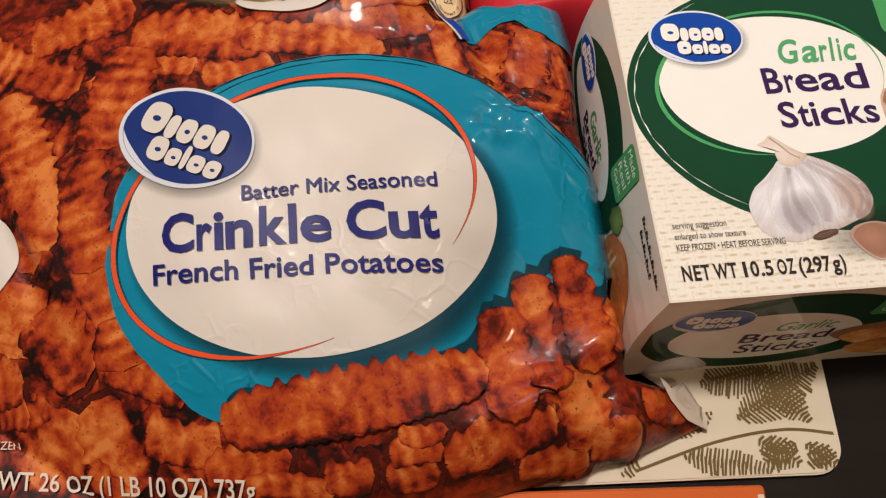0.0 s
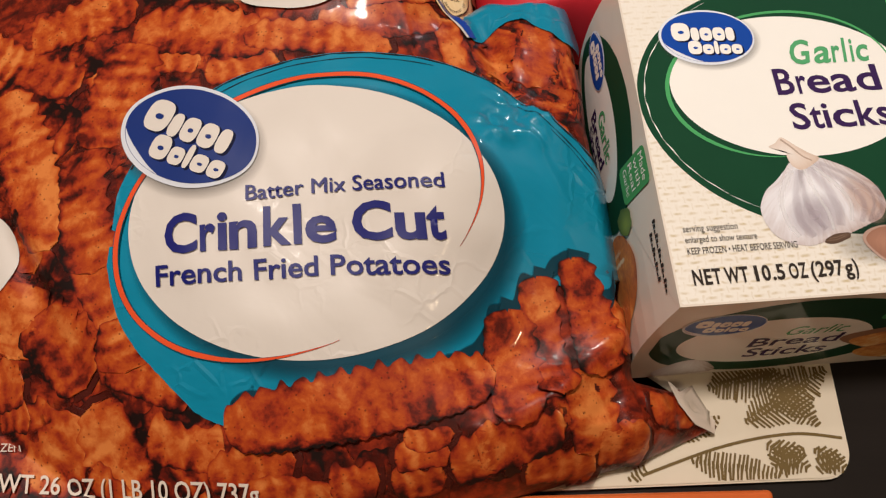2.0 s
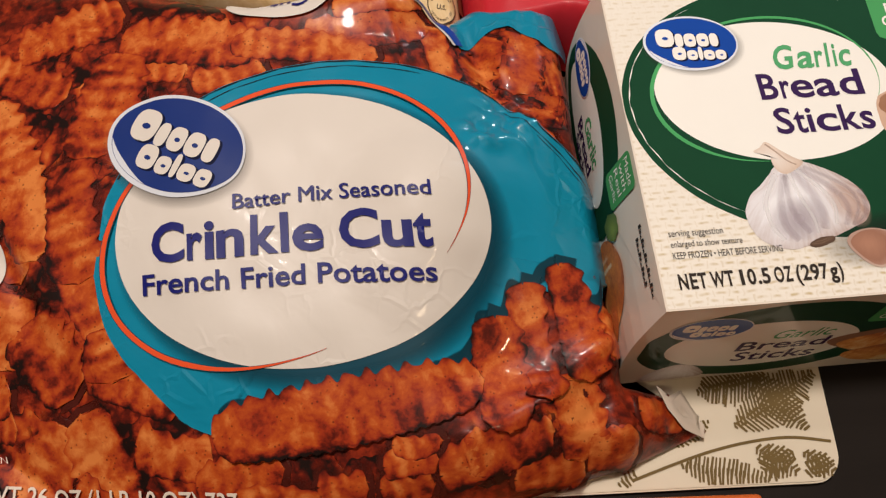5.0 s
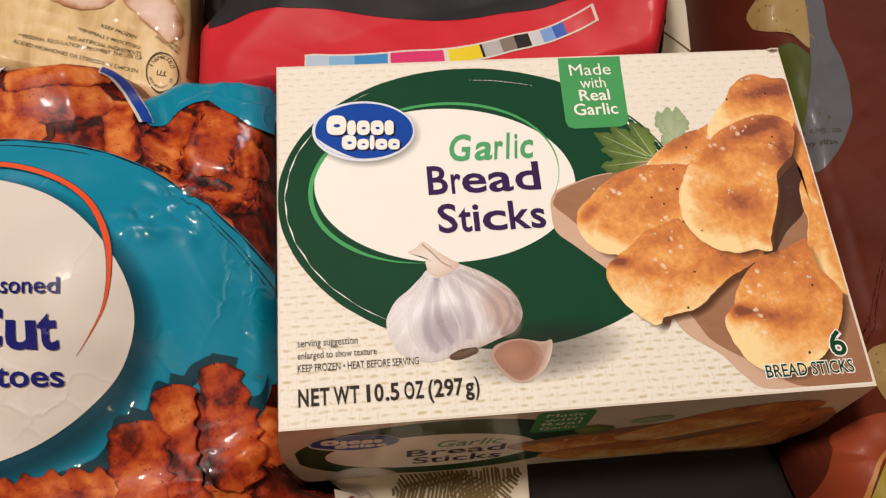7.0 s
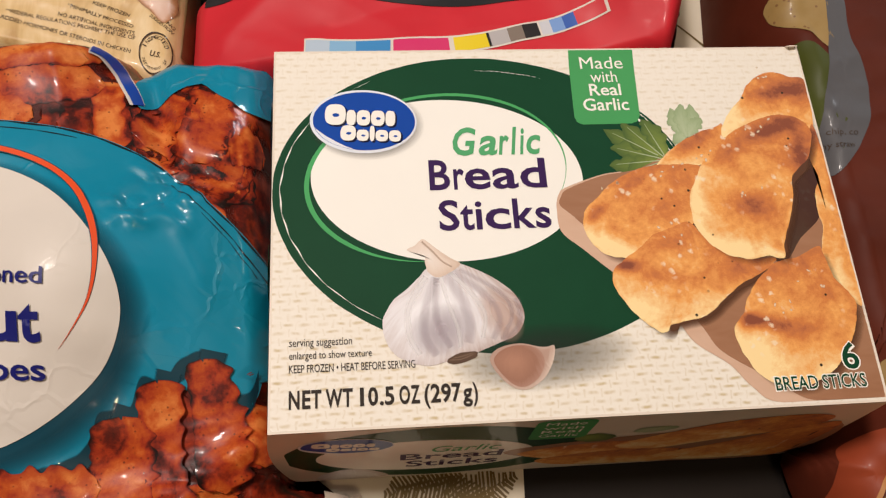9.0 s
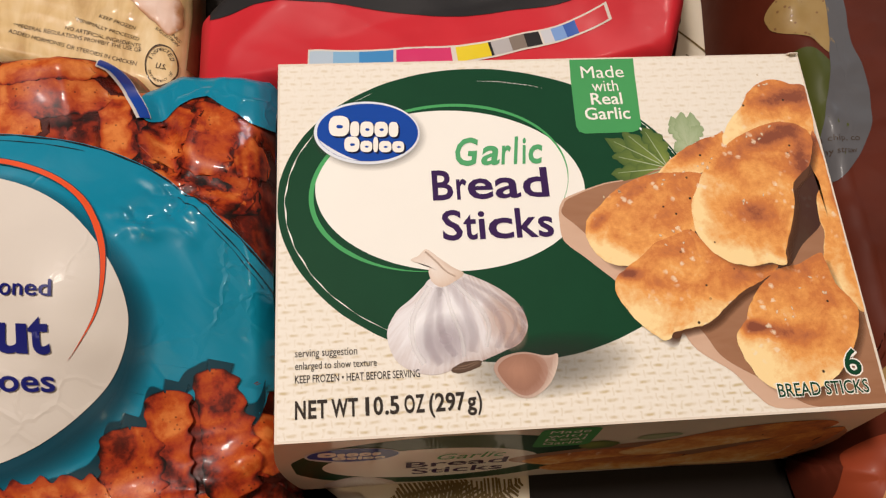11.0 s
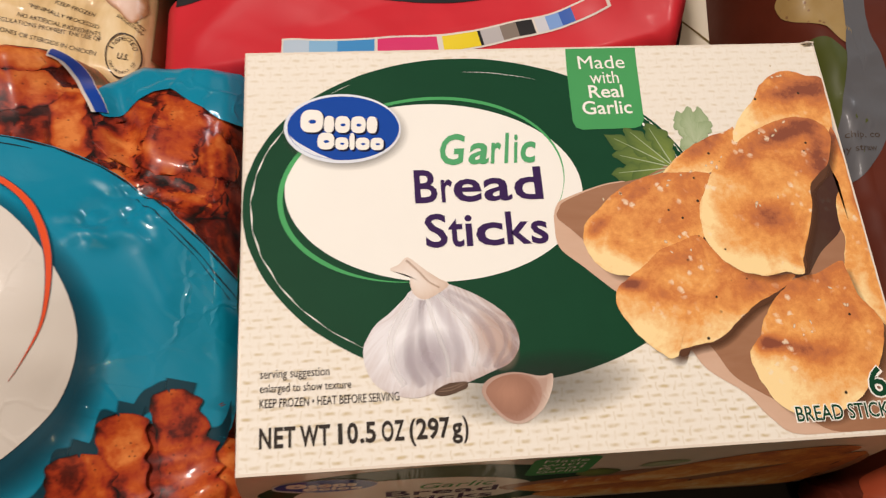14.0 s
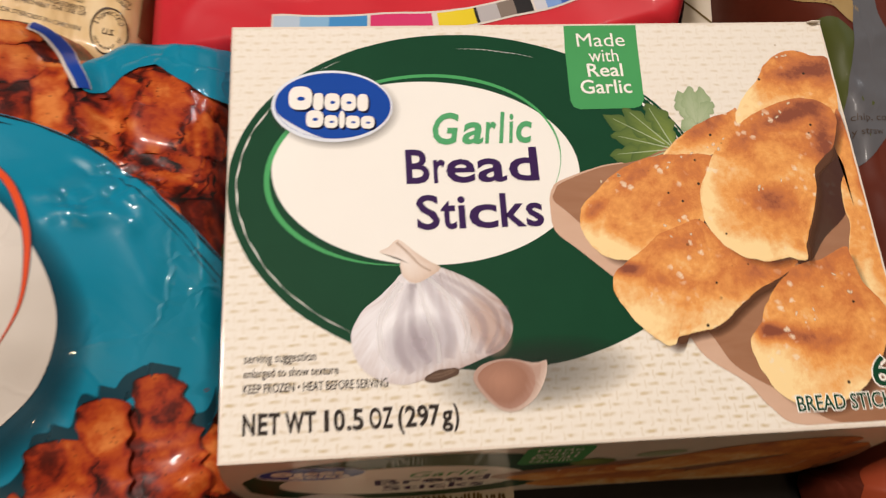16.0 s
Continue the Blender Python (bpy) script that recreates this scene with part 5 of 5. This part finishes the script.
# the teal oval, with its spiked lower edge
arc = oval(-0.1081, 0.0541, 0.1132, 0.0878, -11.7, 130, 0.002, 2, 8, 173)
low = spline(np.array([(-219.6, 58.2), (-215.2, 37.5), (-207, 23), (-198.0, 12.7), (-189, 2.5), (-182.3, -4.1), (-173.5, -8.6), (-169.0, -9.8), (-168.0, -5), (-162, -2), (-150, -3), (-136, -6), (-118, -5), (-104, -3), (-89, 3), (-74, 8), (-68, 14), (-65, 22), (-56, 23), (-51, 34), (-43, 33), (-37, 41), (-26, 44), (-21, 31), (-13, 29), (-10, 38)]) / 1000, 8, False)
low[:, 1] += 0.0005 * waves(low[:, 0], low[:, 1], 3, 0.008)
arc[:, 0] = np.minimum(arc[:, 0], -0.0046)
teal = np.concatenate([arc, low])
bag("teal_oval", disc(teal, 120, (-0.118, 0.058)), 0, M_TEAL, "glossy teal oval with spiked edge")
edge_in = low[56:].copy()
bag("edge_shadow", band(edge_in - np.array([[0.001, 0.004]]), edge_in + np.array([[-0.001, 0.005]]), 4), 0.5, M_TEALFADE)
rim = oval(-0.1081, 0.0541, 0.1132, 0.0878, -11.7, 150, 0.002, 2, 12, 165)
cc = np.array([[-0.108, 0.054]])
for off, w, s0, s1 in ((0.0004, 0.0009, 0, 150), (0.0036, 0.0005, 70, 128), (0.0042, 0.0006, 6, 50), (0.0060, 0.0004, 20, 40)):
    o = rim[s0:s1] + (cc - rim[s0:s1]) / 0.1 * off
    th = (0.35 + 0.65 * np.abs(np.sin(np.arange(len(o)) * 0.37 + off * 900)))[:, None]
    bag("brush_line", band(o, o + (cc - o) / 0.1 * w * th, 1), 1, M_BLACKFILM)
bag("teal_shadow", disc(oval(-0.1290, 0.0645, 0.0822, 0.0632, -6, 160), 80), 2, M_TEALSOFT)
NAME_OVAL = bag("white_oval", disc(oval(-0.1333, 0.0686, 0.0766, 0.0574, -4.2, 160), 80), 4, M_FILMWHITE, "white name oval")
th = np.linspace(0, 1, 170)
taper = (np.clip(th / 0.16, 0.05, 1) * np.clip((1 - th) / 0.14, 0.05, 1))[:, None]
o = oval(-0.1397, 0.0723, 0.0772, 0.0565, 17.9, 170, 0, 1, -46, 268)
c0 = np.array([[-0.1397, 0.0723]])
wd = (c0 - o) / np.linalg.norm(c0 - o, axis=1)[:, None]
bag("line_shadow", band(o - wd * 0.0014 * taper, o + wd * 0.0014 * taper, 2), 5, M_TEALDARK)
bag("red_line", band(o - wd * 0.0010 * taper, o + wd * 0.0011 * taper, 2), 6, M_FILMRED, "red-orange swoosh line")
logo(on_bag, LIFT + 7 * STEP, fry_bag, -0.1842, 0.1092, 0.0321, 0.0227, -28, M_LOGOFILM, M_RIMFILM, M_FILMWHITE, 0.00008, M_SHADERIM, True, M_DEEPBLUE)


def bag_words(body, x0, y0, x1, y1, material, rise, weight=0.0, shear=0.0, level=8, spans=()):
    return letters(body, x0 / 1000, y0 / 1000, x1 / 1000, y1 / 1000, on_bag, LIFT + level * STEP, material, NAME_OVAL, weight, shear, 0.003, 0, rise, spans=spans)


for dx, dy in ((-0.18, 0.1), (0.18, -0.1)):
    bag_words("Batter Mix Seasoned", -160.0 + dx, 76.3 + dy, -80.2 + dx, 82.8 + dy, M_NAVYFILM, -0.014, 0.0, 0, 8 + dx)
bag_words("Crinkle Cut", -193.5, 58.0, -81.0, 75.2, M_NAVYFILM, -0.050, 0.028, spans=CRINKLE_SPANS)
bag_words("French Fried Potatoes", -197.2, 46.4, -80.8, 54.6, M_NAVYFILM, -0.066, 0.017)
bag_words("NET WT 26 OZ (1 LB 10 OZ) 737g", -288, -25.0, -160.5, -15.0, M_CLEARFILM, -0.125, 0.012, 0, 4)
bag_words("KEEP FROZEN", -291, -7, -262, -3.6, M_CLEARFILM, -0.08, 0.0, 0, 4)
# fries that lie over the teal oval, with their printed shadow
OVER = mm([(-30, 46, -21, 0, 16.5), (-46, 38, -40, -8, 15), (-60, 25, -58, -18, 19), (-172, -10, -66, 1, 21)], 0.0015)
for a, b, c, d, w, e in OVER:
    far = 0.5 if c > -0.06 else 1
    line = np.array([(a + 0.004, b + 0.003), (a + (c - a) * far * 0.5, b + (d - b) * far * 0.5 + 0.003), (a + (c - a) * far, b + (d - b) * far + 0.002)])
    bag("fry_shadow", stroke(line, w * 0.66, 10, 0.3), 2.5, M_TEALFADE)
fry_strips(OVER, on_bag, LIFT + 6 * STEP, fry_bag, rise=0.00006, material=M_FRYDIM)
# teal band and blue print at the folded top
bag("teal_band", disc(spline(np.array([(-63, 162), (-62, 169), (-57, 178), (-40, 184), (-22, 183), (-7, 181), (-6.5, 160), (-16, 155), (-26, 165), (-40, 165), (-52, 157), (-60, 151)]) / 1000), 14), 0, M_TEAL, "teal band along the folded top")
fold = spline(np.array([(-80, 177.5), (-75.5, 177), (-71, 172), (-67, 165), (-63.0, 157), (-61.0, 152)]) / 1000, 10, False)
bag("white_fold", stroke(fold[::5], 0.0072, 8, 0.35), 1, M_FILMWHITE)
bag("blue_fold", stroke(fold[::5] + np.array([[0.0004, 0.0]]), 0.0052, 8, 0.35), 2, M_FOLDBLUE, "blue printed corner of the folded top")
bag("white_fold", disc(oval(-0.141, 0.1785, 0.024, 0.010, -6), 14), 2, M_FILMWHITE, "white printed patch on the folded top")
letters("Cut", 0.126, -0.1805, 0.144, -0.1725, lambda x, y, e: on_bag(-x, -y, e), LIFT + 4 * STEP, M_NAVYFILM, fry_bag, 0.02, 0, 0.003)
bag("white_print", disc(oval(-0.283, 0.071, 0.021, 0.021, 10), 16), 1, M_FILMWHITE, "cream oval on the folded side")
# pale seam at the flattened corner
bag("pale_seam", disc(np.array([(12, -6), (22, -4), (36, -19), (33, -23), (22, -20), (13, -13)]) / 1000, 12), 9, M_CLEARFILM)


def soft_bag(edge, height, radius, power=0.5):
    """Height of a filled bag that curves down to its outline."""
    def h(x, y):
        d = np.minimum(polygon_depth(x, y, edge) / radius, 1)
        return 0.006 + np.maximum(height(x, y) - 0.006, 0.006) * (1 - (1 - d) ** 2) ** power
    return h


def laid_on(h):
    def surface(x, y, e):
        k = 0.0012
        z = h(x, y)
        gx, gy = (h(x + k, y) - z) / k, (h(x, y + k) - z) / k
        n = 1 / np.sqrt(1 + np.clip(gx * gx + gy * gy, 0, 3))
        return np.stack([x - gx * n * e, y - gy * n * e, z + e * n], 1)
    return surface


# ---- bag of chicken ----
CH_EDGE = [(-0.37, 0.27), (-0.20, 0.212), (-0.15, 0.194), (-0.078, 0.185), (-0.056, 0.178), (-0.0510, 0.190), (-0.0505, 0.235), (-0.050, 0.30), (-0.06, 0.48), (-0.37, 0.50)]
ch_h = soft_bag(CH_EDGE, lambda x, y: 0.030 + 0.016 * np.clip((-0.05 - x) / 0.08, 0, 1) + 0.006 * np.clip((y - 0.2) / 0.1, 0, 1) + 0.0014 * waves(x, y, 21, 0.05) + 0.0005 * waves(x, y, 23, 0.02, 5, True), 0.009, 0.4)
on_ch = laid_on(ch_h)
M_TAN = mat("tan_plank_film", (0.62, 0.44, 0.22), 0.42, 0.2)
n = Nodes(M_TAN)
v = n.coord("Object", (12, 3.0, 12))
g = n.noise(v, 6, 4, 0.6, 0.8)
n.colour(n.ramp(g, (0.30, (0.48, 0.30, 0.12)), (0.5, (0.66, 0.47, 0.23)), (0.7, (0.76, 0.60, 0.36))))
film_bump(n, 0.18)
M_ROAST = mat("printed_roast_chicken", (0.4, 0.2, 0.1), 0.32, 0.5)
n = Nodes(M_ROAST)
u, w, _ = n.split(n.coord("UV"))
rr = n.math("ADD", n.math("MULTIPLY", u, u), n.math("MULTIPLY", w, w))
t = n.math("ADD", n.math("MULTIPLY", rr, 0.55), n.math("MULTIPLY", n.noise(n.coord("Object"), 90, 4), 0.6))
n.colour(n.ramp(t, (0.30, (0.74, 0.56, 0.47)), (0.62, (0.66, 0.45, 0.34)), (0.78, (0.42, 0.20, 0.09)), (0.95, (0.16, 0.06, 0.025))))
film_bump(n, 0.18)
M_BROWNFILM = film("brown_ink_film", (0.16, 0.07, 0.03), vary=0.4)
M_TEXTFILM = film("dark_brown_ink_film", (0.05, 0.03, 0.018))
chicken = thing("chicken_bag", "tan plastic bag of frozen chicken behind the fries", "food bag")
pillow("film_body", CH_EDGE, ch_h, M_TAN, chicken, 0.0025)


def chick(name, shape, level, material, label=""):
    return printed(name, shape, on_ch, 0.0003 + level * 0.00008, material, chicken, label)


chick("brown_edge", stroke(np.array([(-52, 262), (-51, 236), (-51.5, 215), (-52.0, 200)]) / 1000, 0.003), 0, M_BROWNFILM)
for k, s in enumerate((((-82, 238), (-74, 244), (-62, 243), (-55, 232), (-55.5, 220), (-60, 215), (-66, 220), (-76, 230)), ((-118, 238), (-104, 229), (-90, 232), (-84, 244), (-98, 256), (-116, 250)),
                       ((-170, 246), (-150, 238), (-132, 246), (-136, 262), (-160, 264)), ((-80, 262), (-70, 244), (-56, 246), (-54, 268), (-68, 276)))):
    o = spline(np.array(s) / 1000)
    chick("roast_piece", disc(o + 0.0008 * np.stack([waves(o[:, 0], o[:, 1], k, 0.007), waves(o[:, 1], o[:, 0], k, 0.006)], 1), 8), 1 + k * 0.3, M_ROAST)
for body, x, y, wd, tn in (("ADDED HORMONES OR STEROIDS IN CHICKEN", -127.6, 208.1, 55.1, -11.8), ("**FEDERAL REGULATIONS PROHIBIT THE USE OF", -126.0, 211.6, 54.4, -7.8), ("NO ARTIFICIAL INGREDIENTS", -104.6, 212.3, 32.7, -10.4),
                           ("*MINIMALLY PROCESSED", -101.0, 217.3, 28.5, -14.0), ("KEEP FROZEN", -91.0, 220.7, 16.5, -16.5)):
    letters(body, x / 1000, y / 1000, (x + wd) / 1000, (y + 2.1) / 1000, on_ch, 0.00025, M_TEXTFILM, chicken, 0.0, 0, 0.004, tn)
letters("NET WT 22 OZ (1.37 LB) 623g", -0.2300, 0.2215, -0.1500, 0.2285, on_ch, 0.00025, M_TEXTFILM, chicken, 0.01, 0, 0.004, -4.9)
letters("SERVING", -0.0640, 0.2185, -0.0540, 0.2202, on_ch, 0.00025, M_TEXTFILM, chicken, 0, 0, 0.004, -38)
letters("SUGGESTION", -0.0665, 0.2175, -0.0540, 0.2192, on_ch, 0.00025, M_TEXTFILM, chicken, 0, 0, 0.004, -38)
so, si = oval(-0.0628, 0.1980, 0.0071, 0.0113, 2, 61, stop=359.8), oval(-0.0628, 0.1980, 0.0066, 0.0106, 2, 61, stop=359.8)
chick("stamp_ring", band(so, si, 1), 4, M_TEXTFILM, "round inspection stamp")
letters("U.S.", -0.0652, 0.1962, -0.0604, 0.1994, on_ch, 0.00025, M_TEXTFILM, chicken, 0.02, 0, 0.004, -10)
for word, a0, a1, flipped in (("INSPECTED", 150, 25, False), ("DEPARTMENT OF", 205, 335, True)):
    for i, ch in enumerate(word):
        if ch == " ":
            continue
        a = radians(a0 + (a1 - a0) * i / (len(word) - 1))
        x, y = -0.0628 + 0.0052 * math.cos(a), 0.1980 + 0.0086 * math.sin(a)
        tn = math.degrees(a) + (90 if flipped else -90)
        s = 0.0019 if not flipped else 0.0012
        c2, s2 = math.cos(radians(tn)), math.sin(radians(tn))
        px, py = x - s / 2 * c2 + s / 2 * s2, y - s / 2 * s2 - s / 2 * c2
        letters(ch, px, py, px + s * (0.3 if ch == "I" else 0.85), py + s, on_ch, 0.00025, M_TEXTFILM, chicken, 0.0, 0, 0, tn)

# ---- red bag ----
RD_EDGE = [(-0.0495, 0.176), (-0.004, 0.176), (0.004, 0.172), (0.176, 0.171), (0.186, 0.200), (0.197, 0.255), (0.19, 0.46), (-0.035, 0.46), (-0.038, 0.236), (-0.0490, 0.226)]
rd_h = soft_bag(RD_EDGE, lambda x, y: 0.034 + 0.016 * np.sin(np.clip((x + 0.044) / 0.06, 0, 1) * 1.57) + 0.03 * np.clip(x, 0, 0.1) + crease(x, y, [(-0.03, 0.20), (0.0, 0.225), (0.05, 0.24)], 0.0025, 0.008) + crease(x, y, [(0.168, 0.18), (0.176, 0.215), (0.182, 0.26)], 0.004, 0.006) + crease(x, y, [(0.02, 0.20), (0.06, 0.212), (0.12, 0.222)], -0.0018, 0.008) + 0.004 * np.clip((y - 0.2) / 0.1, 0, 1) + 0.028 * bump_at(x, y, 0.168, 0.232, 0.030, 0.060) + 0.0022 * waves(x, y, 31, 0.10) + 0.0012 * waves(x, y, 33, 0.06, 5, True), 0.010, 0.5)
on_rd = laid_on(rd_h)
M_REDFILM = film("matt_red_film", (0.54, 0.019, 0.030), 0.52, 0.02, 0.12, 0.25)
red_bag = thing("red_snack_bag", "glossy red and black plastic bag behind the carton", "food bag")
pillow("film_body", RD_EDGE, rd_h, M_REDFILM, red_bag, 0.0028)


def redp(name, shape, level, material, label=""):
    return printed(name, shape, on_rd, 0.0003 + level * 0.00008, material, red_bag, label)


yy = np.linspace(0, 1, 60)
lowb = spline(np.array([(-40, 220), (-30, 220.0), (-14, 221.5), (14.5, 217.5), (52, 211.5), (74.5, 208.6), (106.7, 210.6), (151.7, 211.8), (172, 215), (186, 219)]) / 1000, 10, False)
upb = np.stack([np.linspace(-0.03, 0.18, len(lowb)), np.full(len(lowb), 0.455)], 1)
redp("black_band", band(lowb, upb, 110), 0, film("matt_black_film", (0.016, 0.015, 0.016), 0.6, 0.0, 0.1), "black upper part of the bag")
redp("black_side", stroke(np.array([(180, 176), (188.5, 205), (193.5, 235), (194.5, 300)]) / 1000, 0.006), 1, M_BLACKFILM)
cl = spline(np.array([(7.9, 188.0), (33.9, 187.1), (59.5, 186.3), (82.9, 188.1), (107, 192.4), (127, 196.2), (146, 200.5)]) / 1000, 20, False)
dd = np.gradient(cl, axis=0)
dd /= np.linalg.norm(dd, axis=1)[:, None]
nn = np.stack([-dd[:, 1], dd[:, 0]], 1)
hw = np.linspace(0.0052, 0.0044, len(cl))[:, None]
redp("white_border", band(cl + nn * hw, cl - nn * hw, 4), 1, M_FILMWHITE, "white border of the colour strip")
inks = (("pale_blue", (0.42, 0.52, 0.62), 0.010, 0.085), ("light_blue", (0.22, 0.42, 0.62), 0.085, 0.155), ("sky_blue", (0.05, 0.24, 0.52), 0.155, 0.255), ("magenta", (0.60, 0.035, 0.14), 0.260, 0.44), ("yellow", (0.72, 0.56, 0.02), 0.45, 0.565),
        ("black", (0.01, 0.01, 0.01), 0.565, 0.572), ("grey", (0.42, 0.40, 0.40), 0.572, 0.625), ("taupe", (0.20, 0.16, 0.13), 0.625, 0.68), ("dark", (0.02, 0.018, 0.018), 0.68, 0.735), ("silver", (0.55, 0.56, 0.60), 0.742, 0.79),
        ("light_blue_chip", (0.18, 0.32, 0.62), 0.79, 0.835), ("blue", (0.03, 0.10, 0.40), 0.835, 0.882), ("red", (0.55, 0.02, 0.03), 0.882, 0.99))
for nm, col, a, b in inks:
    i, j = int(a * (len(cl) - 1)), max(int(b * (len(cl) - 1)), int(a * (len(cl) - 1)) + 1)
    c, q, h = cl[i:j + 1], nn[i:j + 1], hw[i:j + 1] * 0.80
    redp("colour_field", band(c + q * h, c - q * h, 3), 2, film(nm + "_ink_film", col, vary=0.05))

# ---- brown-orange chips bag ----
CP_EDGE = [(0.226, 0.42), (0.222, 0.25), (0.2155, 0.196), (0.2195, 0.175), (0.2195, 0.004), (0.2125, -0.001), (0.2140, -0.012), (0.217, -0.024), (0.222, -0.12), (0.46, -0.14), (0.48, 0.40)]
cp_h = soft_bag(CP_EDGE, lambda x, y: 0.066 - 0.018 * np.clip((0.04 - y) / 0.05, 0, 1) + 0.010 * np.clip((x - 0.24) / 0.05, 0, 1) + 0.0022 * waves(x, y, 41, 0.07) + 0.0012 * waves(x, y, 43, 0.045, 5, True), 0.020)
on_cp = laid_on(cp_h)
# rust base darkened to stand in for the deep shade on this bag
M_RUSTDIM = film("shaded_rust_film", (0.090, 0.017, 0.008), 0.55, 0.0, 0.35)
M_RUSTDIM.node_tree.nodes["Principled BSDF"].inputs["Specular IOR Level"].default_value = 0.12
chips = thing("chips_bag", "rust-brown chips bag leaning beside the carton", "food bag")
pillow("film_body", CP_EDGE, cp_h, M_RUSTDIM, chips, 0.003)


def chip(name, shape, level, material, label=""):
    return printed(name, shape, on_cp, 0.0003 + level * 0.00008, material, chips, label)


# chip colour lowered as well, with the bag's shade in it
M_CHIP = mat("printed_tortilla_chip", (0.33, 0.22, 0.08), 0.5, 0.03)
n = Nodes(M_CHIP)
v = n.coord("Object")
c = n.mix(n.noise(v, 70, 4), (0.36, 0.25, 0.095), (0.25, 0.15, 0.045))
n.colour(n.mix(n.ramp(n.voronoi(v, 260), (0.14, 0.8), (0.20, 0.0)), c, (0.16, 0.07, 0.03)))
# lime and white label inks carry the bag's shade in their dark base colours
M_LIMEDIM = film("shaded_lime_film", (0.055, 0.066, 0.008), 0.5, 0.03, 0.35)
M_LABELDIM = film("shaded_white_label_film", (0.085, 0.084, 0.090), 0.5, 0.03, 0.05)
chip("lime_print", disc(spline(np.array([(228, 176), (240, 176), (246, 150), (240, 122), (226, 112), (224, 150)]) / 1000), 8), 0, M_LIMEDIM)
chip("chip_print", disc(spline(np.array([(225, 197), (227, 206), (240, 214), (250, 200), (246, 174), (238, 183), (229, 190)]) / 1000), 8), 1, M_CHIP, "tortilla chip print")
chip("white_label", disc(spline(np.array([(250, 215), (256, 205), (254, 180), (256, 160), (254.5, 144), (251, 133), (243, 121), (233, 112), (230, 122), (234.5, 141.7), (241.5, 165), (247, 190)]) / 1000), 10, (0.2465, 0.155)), 2, M_LABELDIM, "white label with small print, coloured grey for the shade on it")
letters("a chip, co", 0.2310, 0.1300, 0.2460, 0.1340, on_cp, 0.0007, M_TEXTFILM, chips, 0, 0, 0.004, -8)
letters("hy straw", 0.2315, 0.1235, 0.2430, 0.1273, on_cp, 0.0007, M_TEXTFILM, chips, 0, 0, 0.004, -8)
chip("chip_print", disc(spline(np.array([(262, 118), (270, 128), (284, 124), (286, 104), (272, 94), (261, 101)]) / 1000), 8), 1, M_CHIP, "tortilla chip print")
chip("chip_print", disc(spline(np.array([(233, 24), (236, 33), (262, 30), (268, 8), (246, 6), (237, 13)]) / 1000), 8), 1, M_CHIP, "tortilla chip print")
chip("lime_print", disc(spline(np.array([(238, -9), (262, 14), (300, 14), (310, -45), (218, -48), (227.5, -25)]) / 1000), 12), 0, film("yellow_green_film", (0.30, 0.22, 0.015), 0.5, 0.03, 0.3))
# brighter rust on the lower end: the light it catches, painted as a patch
chip("lit_end_patch", disc(spline(np.array([(217, -26), (219, -12), (222, 0), (232, 7), (246, 6), (244, -4), (237, -9), (229, -19), (224, -28)]) / 1000), 8), 0.5, film("lit_rust_film", (0.26, 0.045, 0.016), 0.5, 0.03, 0.3), "lower end of the bag, painted brighter where it catches light")
chip("pale_seam", stroke(np.array([(221, -36), (226.8, -24), (229.6, -17.7), (236.3, -7.4), (258, 15)]) / 1000, 0.0016), 2, film("ochre_film", (0.45, 0.20, 0.06)))

# ---- flat orange package in front ----
M_ORANGE = film("orange_film", (0.62, 0.13, 0.03), 0.34, 0.4, 0.08)
pack = thing("orange_package", "flat orange package lying on the dark table", "package", (0.054, -0.0502, 0))
pack.rotation_euler.z = radians(-3.4)
under(slab("package_body", -0.24, -0.16, 0.0, 0.0, 0.0, 0.011, M_ORANGE, 0.002), pack)
under(slab("pale_corner_mark", -0.004, -0.16, 0.0105, -0.0012, -0.004, 0.0112, M_CLEARFILM, 0.0002), pack)
